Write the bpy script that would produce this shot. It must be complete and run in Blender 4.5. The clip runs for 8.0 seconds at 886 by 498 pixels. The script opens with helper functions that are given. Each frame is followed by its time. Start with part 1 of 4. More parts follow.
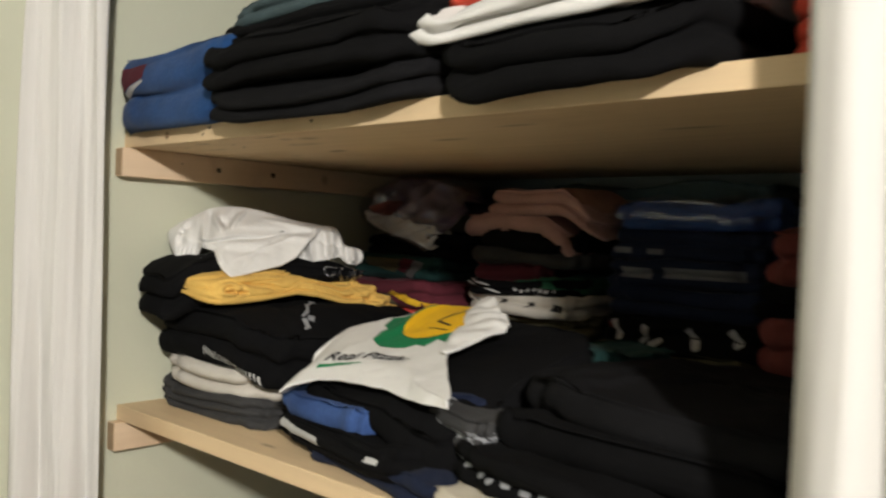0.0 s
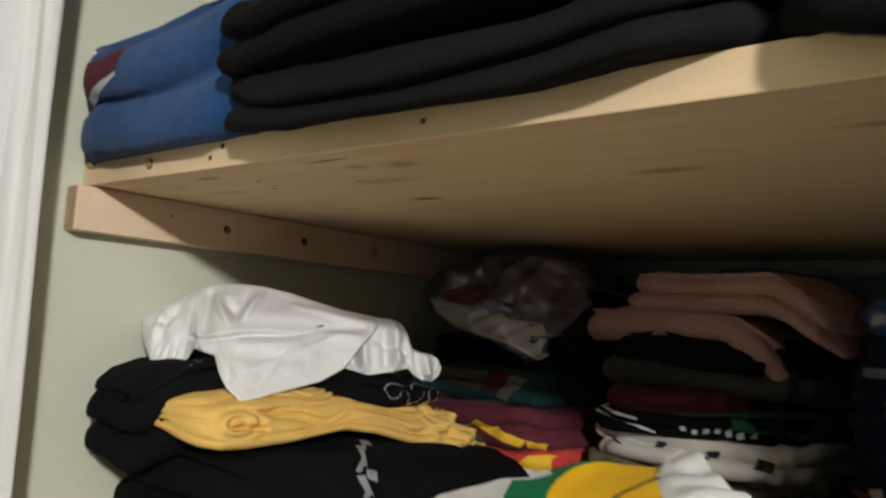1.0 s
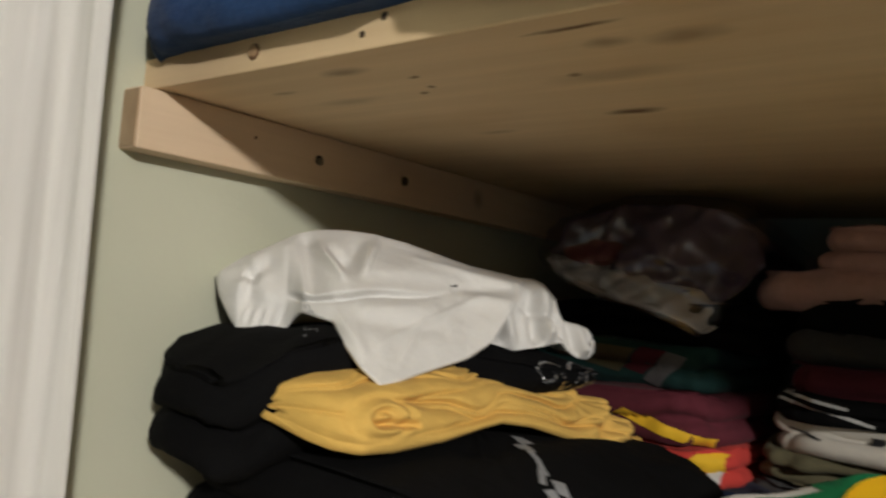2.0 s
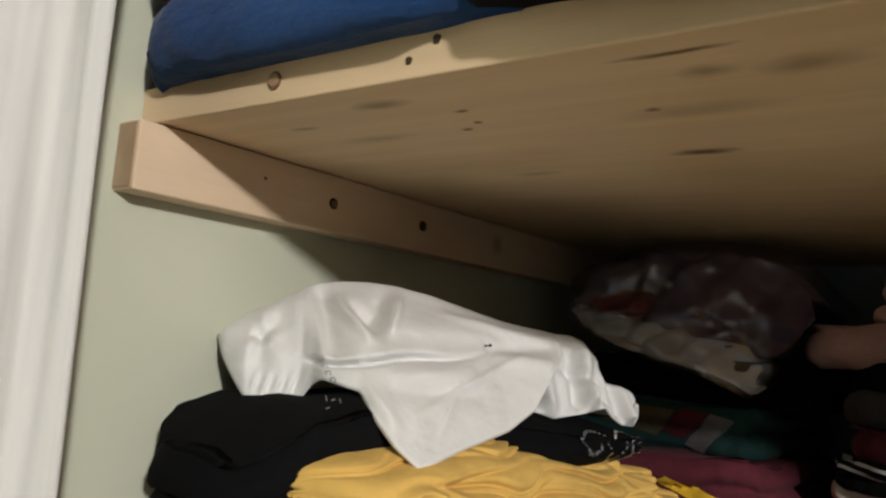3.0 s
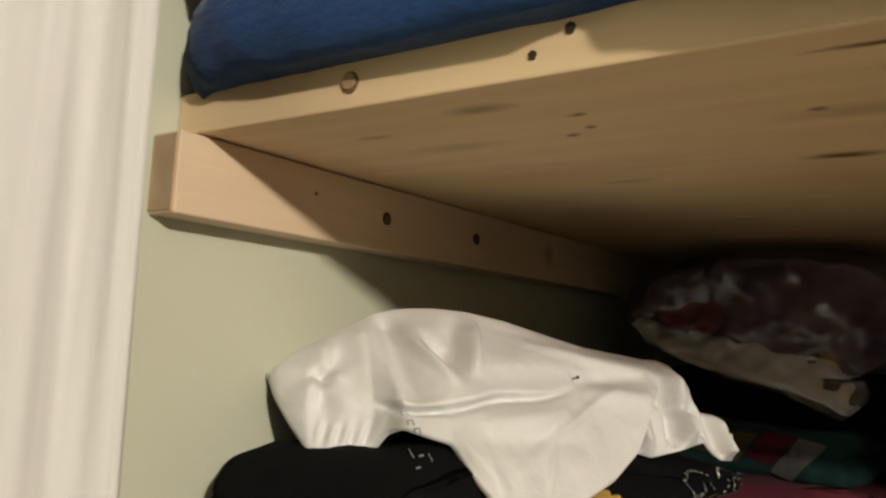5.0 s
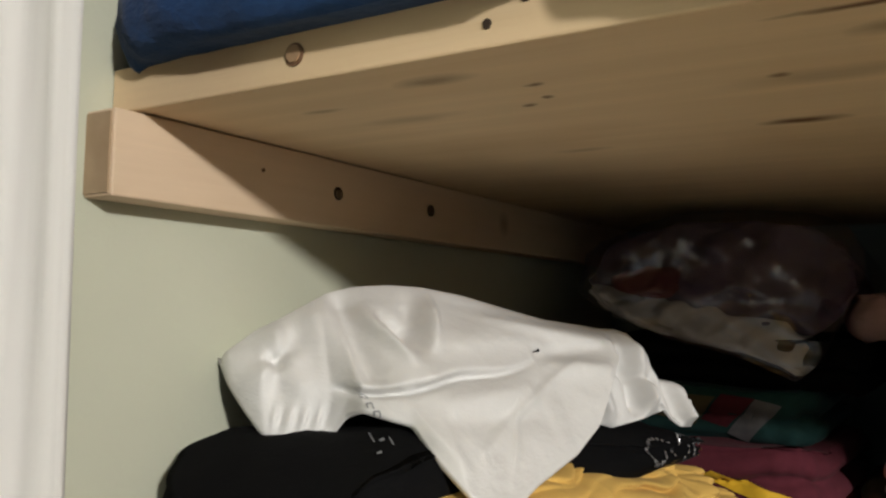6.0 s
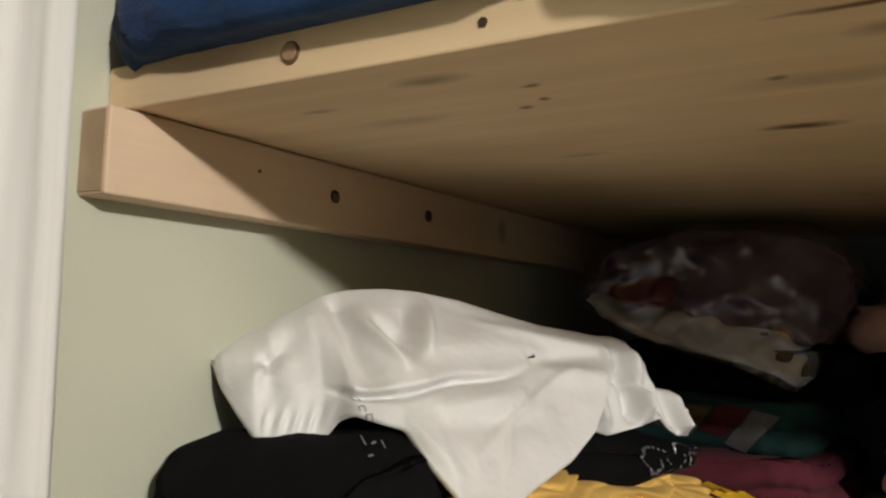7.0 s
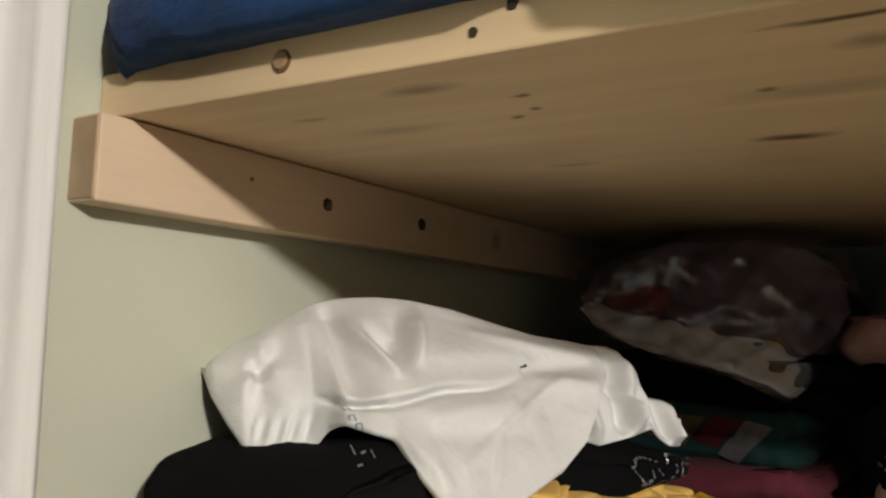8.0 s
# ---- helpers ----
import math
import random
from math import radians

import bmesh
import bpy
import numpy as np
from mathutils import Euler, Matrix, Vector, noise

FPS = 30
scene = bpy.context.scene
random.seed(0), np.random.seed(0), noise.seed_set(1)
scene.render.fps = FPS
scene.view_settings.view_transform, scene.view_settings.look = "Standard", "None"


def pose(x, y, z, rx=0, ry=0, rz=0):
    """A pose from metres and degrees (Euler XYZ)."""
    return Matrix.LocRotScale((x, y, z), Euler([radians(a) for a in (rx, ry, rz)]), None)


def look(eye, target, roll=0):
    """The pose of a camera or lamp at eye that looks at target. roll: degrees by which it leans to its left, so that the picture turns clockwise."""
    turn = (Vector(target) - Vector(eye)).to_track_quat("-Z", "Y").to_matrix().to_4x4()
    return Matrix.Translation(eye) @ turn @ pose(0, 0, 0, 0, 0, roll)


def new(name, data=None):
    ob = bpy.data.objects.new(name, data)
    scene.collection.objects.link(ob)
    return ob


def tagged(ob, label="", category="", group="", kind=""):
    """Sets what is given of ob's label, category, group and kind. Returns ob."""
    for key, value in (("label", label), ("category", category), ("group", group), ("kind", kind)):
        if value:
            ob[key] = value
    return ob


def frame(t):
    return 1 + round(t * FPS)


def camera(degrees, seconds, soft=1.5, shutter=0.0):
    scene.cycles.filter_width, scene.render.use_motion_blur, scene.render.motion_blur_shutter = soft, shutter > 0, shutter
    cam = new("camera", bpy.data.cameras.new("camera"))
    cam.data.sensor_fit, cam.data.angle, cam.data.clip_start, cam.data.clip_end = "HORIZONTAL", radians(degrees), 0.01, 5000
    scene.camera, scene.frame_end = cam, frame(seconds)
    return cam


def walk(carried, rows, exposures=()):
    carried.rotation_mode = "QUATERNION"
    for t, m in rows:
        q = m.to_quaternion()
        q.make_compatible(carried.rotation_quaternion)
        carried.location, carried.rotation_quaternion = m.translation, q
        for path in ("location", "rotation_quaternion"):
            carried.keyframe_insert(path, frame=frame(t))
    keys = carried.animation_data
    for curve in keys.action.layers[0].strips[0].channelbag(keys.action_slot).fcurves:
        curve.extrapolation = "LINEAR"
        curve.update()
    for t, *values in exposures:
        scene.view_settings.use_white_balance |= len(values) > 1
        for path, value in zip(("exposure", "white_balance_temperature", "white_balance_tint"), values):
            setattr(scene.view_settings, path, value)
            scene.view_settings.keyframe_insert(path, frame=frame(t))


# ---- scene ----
from mathutils.bvhtree import BVHTree

cam = camera(57.0, 8.0, soft=2.3, shutter=0.5)
PATH = [
    (0, (1.147, -0.571, 1.389), (-0.191, 0.915, 1.357), 2.1),
    (0.5, (0.976, -0.429, 1.382), (-0.469, 0.954, 1.406), 4.7),
    (1, (0.75, -0.337, 1.392), (-0.569, 1.154, 1.586), 3.9),
    (1.5, (0.59, -0.312, 1.384), (-0.622, 1.269, 1.559), 4.7),
    (2, (0.514, -0.289, 1.373), (-0.752, 1.253, 1.506), 4.7),
    (2.2, (0.48, -0.283, 1.378), (-0.803, 1.243, 1.539), 3.8),
    (3.5, (0.428, -0.258, 1.387), (-0.771, 1.325, 1.629), 5.3),
    (4, (0.385, -0.279, 1.392), (-0.902, 1.238, 1.599), 3.9),
    (4.5, (0.367, -0.263, 1.398), (-0.877, 1.284, 1.642), 4.1),
    (6, (0.35, -0.239, 1.411), (-0.737, 1.434, 1.55), 1.2),
    (6.5, (0.351, -0.237, 1.408), (-0.727, 1.439, 1.579), 1.6),
    (7, (0.351, -0.235, 1.407), (-0.738, 1.434, 1.574), 1.9),
    (7.5, (0.351, -0.234, 1.404), (-0.721, 1.445, 1.579), 2.5),
    (8, (0.353, -0.233, 1.408), (-0.73, 1.438, 1.593), 2.2),
]
EXPOSURES = [
    (0.0, -0.12, 6350, 10), (0.5, -0.08, 6250, 10), (1.0, -0.18, 6000, 10), (1.5, -0.2, 5900, 10), (2.0, -0.4, 6350, 10), (3.5, -0.12, 6000, 11),
    (4.0, -0.12, 6150, 10), (4.5, -0.14, 7250, 10), (6.0, -0.18, 6150, 10), (6.5, -0.18, 6350, 11), (8.0, -0.18, 6350, 11),
]
walk(cam, [(t, look(eye, target, roll)) for t, eye, target, roll in PATH], EXPOSURES)

# ---- light: one warm lamp high in the room, behind and beside the camera; the room's walls, toned to steer its bounce, do the rest ----
world = bpy.data.worlds.new("world")
scene.world = world
world.use_nodes = True
world.node_tree.nodes["Background"].inputs["Color"].default_value = (0.9, 0.8, 0.65, 1)
world.node_tree.nodes["Background"].inputs["Strength"].default_value = 0.0
lamp_data = bpy.data.lights.new("ceiling_bulb", "AREA")
lamp_data.shape, lamp_data.size, lamp_data.energy, lamp_data.color = "DISK", 0.16, 87.0, (1.0, 0.935, 0.84)
lamp = new("ceiling_bulb", lamp_data)
lamp.matrix_world = look((2.75, -1.65, 2.22), (0.2, 0.1, 1.3))

# ---- sizes ----
UNDER, BOARD = 1.500, 0.022          # upper shelf: underside and thickness
LOW = 1.125                          # lower shelf: its top
DEPTH, WIDE = 0.66, 1.42             # the closet's inside
CLEAT_H, CLEAT_T = 0.042, 0.0215


# ---- materials ----
def material(name):
    m = bpy.data.materials.new(name)
    m.use_nodes = True
    return m, m.node_tree.nodes, m.node_tree.links, m.node_tree.nodes["Principled BSDF"]


def ramp(nodes, links, source, stops):
    r = nodes.new("ShaderNodeValToRGB")
    el = r.color_ramp.elements
    el[0].position, el[0].color = stops[0][0], (*stops[0][1], 1)
    el[1].position, el[1].color = stops[-1][0], (*stops[-1][1], 1)
    for p, c in stops[1:-1]:
        e = el.new(p)
        e.color = (*c, 1)
    links.new(source, r.inputs["Fac"])
    return r.outputs["Color"]


def noise_tex(nodes, links, coord, scale, detail=4.0, stretch=(1, 1, 1), rough=0.55):
    mp = nodes.new("ShaderNodeMapping")
    mp.inputs["Scale"].default_value = stretch
    links.new(coord, mp.inputs["Vector"])
    t = nodes.new("ShaderNodeTexNoise")
    t.inputs["Scale"].default_value, t.inputs["Detail"].default_value, t.inputs["Roughness"].default_value = scale, detail, rough
    links.new(mp.outputs["Vector"], t.inputs["Vector"])
    return t.outputs["Fac"]


def bump(nodes, links, height, bsdf, strength, distance):
    b = nodes.new("ShaderNodeBump")
    b.inputs["Strength"].default_value, b.inputs["Distance"].default_value = strength, distance
    links.new(height, b.inputs["Height"])
    links.new(b.outputs["Normal"], bsdf.inputs["Normal"])
    return b


def math_node(nodes, links, op, a, b=None):
    n = nodes.new("ShaderNodeMath")
    n.operation = op
    for k, v in enumerate((a, b)):
        if v is None:
            continue
        if isinstance(v, (int, float)):
            n.inputs[k].default_value = v
        else:
            links.new(v, n.inputs[k])
    return n.outputs[0]


def mixed(nodes, links, fac, a, b):
    m = nodes.new("ShaderNodeMix")
    m.data_type = "RGBA"
    links.new(fac, m.inputs[0])
    for k, v in ((6, a), (7, b)):
        if isinstance(v, tuple):
            m.inputs[k].default_value = (*v, 1)
        else:
            links.new(v, m.inputs[k])
    return m.outputs[2]


def cloth(name, colour, vary=0.16, rough=0.92, weave=900.0, sheen=0.03, soft=0.35):
    """Woven or knitted cotton: fine weave, faint wear and creases."""
    m, nodes, links, bsdf = material(name)
    co = nodes.new("ShaderNodeTexCoord").outputs["Object"]
    big = noise_tex(nodes, links, co, 14.0, 5.0)
    fine = noise_tex(nodes, links, co, 160.0, 3.0)
    both = math_node(nodes, links, "MULTIPLY_ADD", big, 0.7)
    nodes[-1].inputs[2].default_value = 0.0
    total = math_node(nodes, links, "ADD", both, math_node(nodes, links, "MULTIPLY", fine, 0.3))
    lo = tuple(max(0.0, c * (1 - vary)) for c in colour)
    hi = tuple(min(0.9, c * (1 + vary)) for c in colour)
    links.new(ramp(nodes, links, total, [(0.3, lo), (0.7, hi)]), bsdf.inputs["Base Color"])
    bsdf.inputs["Roughness"].default_value = rough
    bsdf.inputs["Sheen Weight"].default_value = sheen
    bsdf.inputs["Specular IOR Level"].default_value = 0.1
    w = noise_tex(nodes, links, co, weave, 2.0)
    crease = noise_tex(nodes, links, co, 34.0, 4.0, (1.0, 1.7, 2.4))
    h = math_node(nodes, links, "ADD", math_node(nodes, links, "MULTIPLY", w, 0.12), crease)
    bump(nodes, links, h, bsdf, soft, 0.004)
    return m


def pine(name, knots=(), axis="x", base=(0.745, 0.565, 0.35)):
    """Bare pine: grain along one axis, brown stains and named knots (x, y, z, long, wide)."""
    m, nodes, links, bsdf = material(name)
    co = nodes.new("ShaderNodeTexCoord").outputs["Object"]
    along = {"x": (0.7, 10.0, 10.0), "y": (10.0, 0.7, 10.0)}[axis]
    wob = noise_tex(nodes, links, co, 6.0, 4.0, along, 0.6)
    fine = noise_tex(nodes, links, co, 60.0, 3.0, tuple(c * 0.8 for c in along))
    blot = noise_tex(nodes, links, co, 5.0, 3.0, tuple(1.6 if c > 1 else 0.8 for c in along))
    dark = tuple(c * k for c, k in zip(base, (0.96, 0.94, 0.91)))
    c0 = ramp(nodes, links, wob, [(0.32, dark), (0.5, base), (0.72, tuple(min(0.9, c * 1.08) for c in base))])
    stain = ramp(nodes, links, blot, [(0.56, (0, 0, 0)), (0.78, (0.5, 0.5, 0.5))])
    col = mixed(nodes, links, stain, c0, tuple(c * k for c, k in zip(base, (0.72, 0.62, 0.5))))
    warp = nodes.new("ShaderNodeTexNoise")
    warp.inputs["Scale"].default_value, warp.inputs["Detail"].default_value = 45.0, 3.0
    links.new(co, warp.inputs["Vector"])
    shift = nodes.new("ShaderNodeVectorMath")
    shift.operation = "MULTIPLY_ADD"
    links.new(warp.outputs["Color"], shift.inputs[0])
    shift.inputs[1].default_value = (0.012, 0.006, 0.0)
    links.new(co, shift.inputs[2])
    for x, y, z, long, wide, deep in knots:
        mp = nodes.new("ShaderNodeMapping")
        mp.vector_type = "TEXTURE"
        mp.inputs["Location"].default_value = (x + 0.006, y + 0.003, z)
        mp.inputs["Scale"].default_value = (long, wide, 0.012)
        links.new(shift.outputs[0], mp.inputs["Vector"])
        ln = nodes.new("ShaderNodeVectorMath")
        ln.operation = "LENGTH"
        links.new(mp.outputs["Vector"], ln.inputs[0])
        f = ramp(nodes, links, ln.outputs["Value"], [(0.25, (deep,) * 3), (1.0, (0.0,) * 3)])
        col = mixed(nodes, links, f, col, (0.17, 0.085, 0.035))
    links.new(col, bsdf.inputs["Base Color"])
    bsdf.inputs["Roughness"].default_value = 0.62
    bsdf.inputs["Specular IOR Level"].default_value = 0.3
    bump(nodes, links, math_node(nodes, links, "ADD", fine, wob), bsdf, 0.08, 0.0015)
    return m


def paint(name, colour, rough=0.6, grain=180.0, strength=0.12):
    """Rolled wall paint with a faint orange-peel and smudges."""
    m, nodes, links, bsdf = material(name)
    co = nodes.new("ShaderNodeTexCoord").outputs["Object"]
    big = noise_tex(nodes, links, co, 3.0, 5.0)
    lo = tuple(c * 0.94 for c in colour)
    links.new(ramp(nodes, links, big, [(0.3, lo), (0.7, colour)]), bsdf.inputs["Base Color"])
    bsdf.inputs["Roughness"].default_value = rough
    bump(nodes, links, noise_tex(nodes, links, co, grain, 3.0), bsdf, strength, 0.002)
    return m


def plain(name, colour, rough=0.7, metal=0.0):
    m, nodes, links, bsdf = material(name)
    co = nodes.new("ShaderNodeTexCoord").outputs["Object"]
    t = noise_tex(nodes, links, co, 120.0, 3.0)
    links.new(ramp(nodes, links, t, [(0.3, tuple(c * 0.8 for c in colour)), (0.7, colour)]), bsdf.inputs["Base Color"])
    bsdf.inputs["Roughness"].default_value, bsdf.inputs["Metallic"].default_value = rough, metal
    return m


def curtain_cloth():
    m, nodes, links, bsdf = material("white_curtain_cotton")
    co = nodes.new("ShaderNodeTexCoord").outputs["Object"]
    streak = noise_tex(nodes, links, co, 70.0, 4.0, (1.0, 1.0, 0.04))
    links.new(ramp(nodes, links, streak, [(0.3, (0.63, 0.62, 0.595)), (0.65, (0.68, 0.67, 0.65))]), bsdf.inputs["Base Color"])
    bsdf.inputs["Roughness"].default_value = 0.9
    bsdf.inputs["Specular IOR Level"].default_value = 0.15
    bump(nodes, links, math_node(nodes, links, "ADD", streak, math_node(nodes, links, "MULTIPLY", noise_tex(nodes, links, co, 900.0, 2.0), 0.15)), bsdf, 0.12, 0.0015)
    return m


def film_plastic():
    m, nodes, links, bsdf = material("clear_polythene")
    tr = nodes.new("ShaderNodeBsdfTransparent")
    tr.inputs["Color"].default_value = (0.93, 0.93, 0.95, 1)
    gl = nodes.new("ShaderNodeBsdfGlossy")
    gl.inputs["Roughness"].default_value = 0.16
    gl.inputs["Color"].default_value = (0.9, 0.9, 0.95, 1)
    co = nodes.new("ShaderNodeTexCoord").outputs["Object"]
    b = nodes.new("ShaderNodeBump")
    b.inputs["Strength"].default_value, b.inputs["Distance"].default_value = 0.25, 0.004
    links.new(noise_tex(nodes, links, co, 30.0, 3.0), b.inputs["Height"])
    links.new(b.outputs["Normal"], gl.inputs["Normal"])
    mx = nodes.new("ShaderNodeMixShader")
    mx.inputs["Fac"].default_value = 0.07
    links.new(tr.outputs[0], mx.inputs[1])
    links.new(gl.outputs[0], mx.inputs[2])
    links.new(mx.outputs[0], nodes["Material Output"].inputs["Surface"])
    return m


GREEN_WALL = paint("pale_green_wall_paint", (0.585, 0.60, 0.475))
# the side wall's green, with the closet's deep shade put into the colour
SHADED_BACK_WALL = paint("shade_darkened_green_paint", (0.22, 0.26, 0.24))
ROOM_WALL = paint("cream_room_paint", (0.68, 0.66, 0.60))
# unseen south wall: a dim blue added to cool and weaken the bounced light
COOL_BOUNCE_WALL = paint("grey_blue_bounce_paint", (0.27, 0.32, 0.37))
CEILING = paint("white_ceiling_paint", (0.80, 0.79, 0.75))
UPPER_KNOTS = (
    (0.098, 0.044, UNDER, 0.012, 0.004, 0.45), (0.173, 0.025, UNDER, 0.022, 0.008, 0.6), (0.125, 0.076, UNDER, 0.034, 0.009, 0.28),
    (0.205, 0.049, UNDER, 0.005, 0.003, 0.9), (0.200, 0.069, UNDER, 0.004, 0.003, 0.95), (0.188, 0.078, UNDER, 0.005, 0.003, 0.9),
    (0.286, 0.162, UNDER, 0.022, 0.008, 1.0), (0.291, 0.081, UNDER, 0.006, 0.004, 0.8), (0.332, 0.042, UNDER, 0.014, 0.009, 0.5),
    (0.326, 0.0175, UNDER, 0.030, 0.0034, 1.0), (0.367, 0.047, UNDER, 0.024, 0.012, 0.5), (0.309, 0.088, UNDER, 0.046, 0.013, 0.32),
    (0.168, 0.184, UNDER, 0.022, 0.006, 0.35), (0.52, 0.13, UNDER, 0.034, 0.010, 0.6), (0.66, 0.07, UNDER, 0.03, 0.008, 0.5), (0.80, 0.16, UNDER, 0.04, 0.010, 0.5),
)
PINE_UPPER = pine("pine_upper_board", UPPER_KNOTS)
PINE = pine("pine_lower_board", ((0.33, 0.03, LOW, 0.02, 0.006, 0.6), (0.6, 0.02, LOW, 0.03, 0.007, 0.5)))
PINE_CLEAT = pine("pine_cleat", ((0.0215, 0.36, UNDER - 0.02, 0.01, 0.010, 0.5),), "y", (0.70, 0.54, 0.38))
END_GRAIN = pine("pine_end_grain", (), "y", (0.44, 0.32, 0.20))
FLOOR_WOOD = pine("floor_boards", (), "x", (0.15, 0.10, 0.06))
CURTAIN = curtain_cloth()
FILM = film_plastic()
HOLE = plain("dark_screw_hole", (0.045, 0.028, 0.016), 0.8)
STEEL = plain("dull_screw_steel", (0.32, 0.27, 0.2), 0.45, 0.9)
PLUG_RING = plain("brown_plug_ring", (0.17, 0.09, 0.045), 0.7)
PLUG = plain("tan_wood_plug", (0.42, 0.27, 0.15), 0.65)

WHITE = cloth("white_cotton", (0.74, 0.735, 0.72), 0.04)
OFFWHITE = cloth("offwhite_cotton", (0.56, 0.53, 0.48), 0.08)
BAG_WHITE = cloth("pale_grey_cotton", (0.80, 0.79, 0.74), 0.1)
CREAM = cloth("cream_cotton", (0.60, 0.55, 0.45), 0.1)
BLACK = cloth("black_cotton", (0.0045, 0.0045, 0.005), 0.3, 0.98, sheen=0.0)
SOFT_BLACK = cloth("faded_black_cotton", (0.008, 0.008, 0.009), 0.3, sheen=0.0)
CHARCOAL = cloth("charcoal_cotton", (0.045, 0.045, 0.046), 0.25)
GREY = cloth("grey_cotton", (0.30, 0.29, 0.29), 0.2)
NAVY = cloth("navy_cotton", (0.012, 0.017, 0.038), 0.3)
DENIM = cloth("blue_denim", (0.045, 0.09, 0.25), 0.3)
TOWEL = cloth("deep_blue_terry", (0.016, 0.055, 0.165), 0.3, 0.98, 420.0, 0.12, 0.7)
YELLOW = cloth("mustard_yellow_cotton", (0.70, 0.45, 0.12), 0.1)
PINK = cloth("salmon_pink_cotton", (0.46, 0.27, 0.235), 0.2)
RED = cloth("red_cotton", (0.52, 0.055, 0.045), 0.15)
BRICK = cloth("dull_brick_cotton", (0.17, 0.045, 0.04), 0.2)
CORAL = cloth("coral_red_cotton", (0.72, 0.10, 0.06), 0.12)
MAROON = cloth("maroon_cotton", (0.10, 0.022, 0.032), 0.2)
TEAL = cloth("dark_teal_cotton", (0.022, 0.062, 0.060), 0.25)
TEAL_GREY = cloth("teal_grey_cotton", (0.06, 0.09, 0.10), 0.2)
GREEN = cloth("dark_green_cotton", (0.025, 0.10, 0.055), 0.25)
OLIVE = cloth("olive_cotton", (0.11, 0.10, 0.06), 0.2)
PURPLE = cloth("dusty_purple_cotton", (0.15, 0.11, 0.15), 0.4)
BAG_RED = cloth("faded_red_cotton", (0.24, 0.075, 0.08), 0.2)
PRINT_GREEN = cloth("print_green", (0.010, 0.20, 0.075), 0.1, 0.6)
PRINT_YELLOW = cloth("print_yellow", (0.86, 0.50, 0.012), 0.06, 0.6)
PRINT_DARK = cloth("print_dark", (0.02, 0.02, 0.022), 0.2, 0.6)
PRINT_GREY = cloth("print_grey", (0.30, 0.31, 0.33), 0.3, 0.5)
PRINT_WHITE = cloth("print_white", (0.50, 0.50, 0.50), 0.15, 0.5)
PRINT_GOLD = cloth("print_gold_yellow", (0.75, 0.46, 0.03), 0.12, 0.6)
CHARCOAL_PRINT = cloth("print_dull_grey", (0.16, 0.16, 0.17), 0.3, 0.6)
GLITTER = plain("silver_rhinestone", (0.75, 0.75, 0.78), 0.2, 0.8)


# ---- building helpers ----
def mesh_object(name, bm, mat, smooth=False):
    me = bpy.data.meshes.new(name)
    bm.normal_update()
    bm.to_mesh(me)
    bm.free()
    me.materials.append(mat)
    if smooth:
        me.polygons.foreach_set("use_smooth", [True] * len(me.polygons))
    return new(name, me)


def part(name, bm, mat, parent, label="", smooth=False):
    ob = mesh_object(name, bm, mat, smooth)
    ob.parent = parent
    return tagged(ob, label)


def box(lo, hi, bevel=0.0, segments=2):
    bm = bmesh.new()
    mid = [(a + b) / 2 for a, b in zip(lo, hi)]
    size = [b - a for a, b in zip(lo, hi)]
    bmesh.ops.create_cube(bm, size=1.0, matrix=Matrix.Translation(mid) @ Matrix.Diagonal((*size, 1)))
    if bevel:
        bmesh.ops.bevel(bm, geom=bm.edges[:], offset=bevel, segments=segments, affect="EDGES", profile=0.5)
    return bm


def structure(name, lo, hi, mat, label, bevel=0.0):
    return tagged(mesh_object(name, box(lo, hi, bevel), mat), label, kind="structure")


def disc(radius, at, normal, depth=0.0006, segments=20, wobble=0.06, seed=0):
    """A thin disc with a slightly uneven rim."""
    bm = bmesh.new()
    turn = Vector(normal).to_track_quat("Z", "Y").to_matrix().to_4x4()
    m = Matrix.Translation(at) @ turn
    rnd = random.Random(seed)
    rim = []
    for k in range(segments):
        a = 2 * math.pi * k / segments
        r = radius * (1 + wobble * (rnd.random() - 0.5))
        rim.append((r * math.cos(a), r * math.sin(a)))
    low = [bm.verts.new(m @ Vector((x, y, -depth))) for x, y in rim]
    top = [bm.verts.new(m @ Vector((x * 0.94, y * 0.94, depth))) for x, y in rim]
    bm.faces.new(top)
    for k in range(segments):
        n = (k + 1) % segments
        bm.faces.new((low[k], low[n], top[n], top[k]))
    return bm


def nz(x, y, z, s):
    return noise.noise(Vector((x + 17.3 * s, y - 9.1 * s, z + 5.7 * s)))


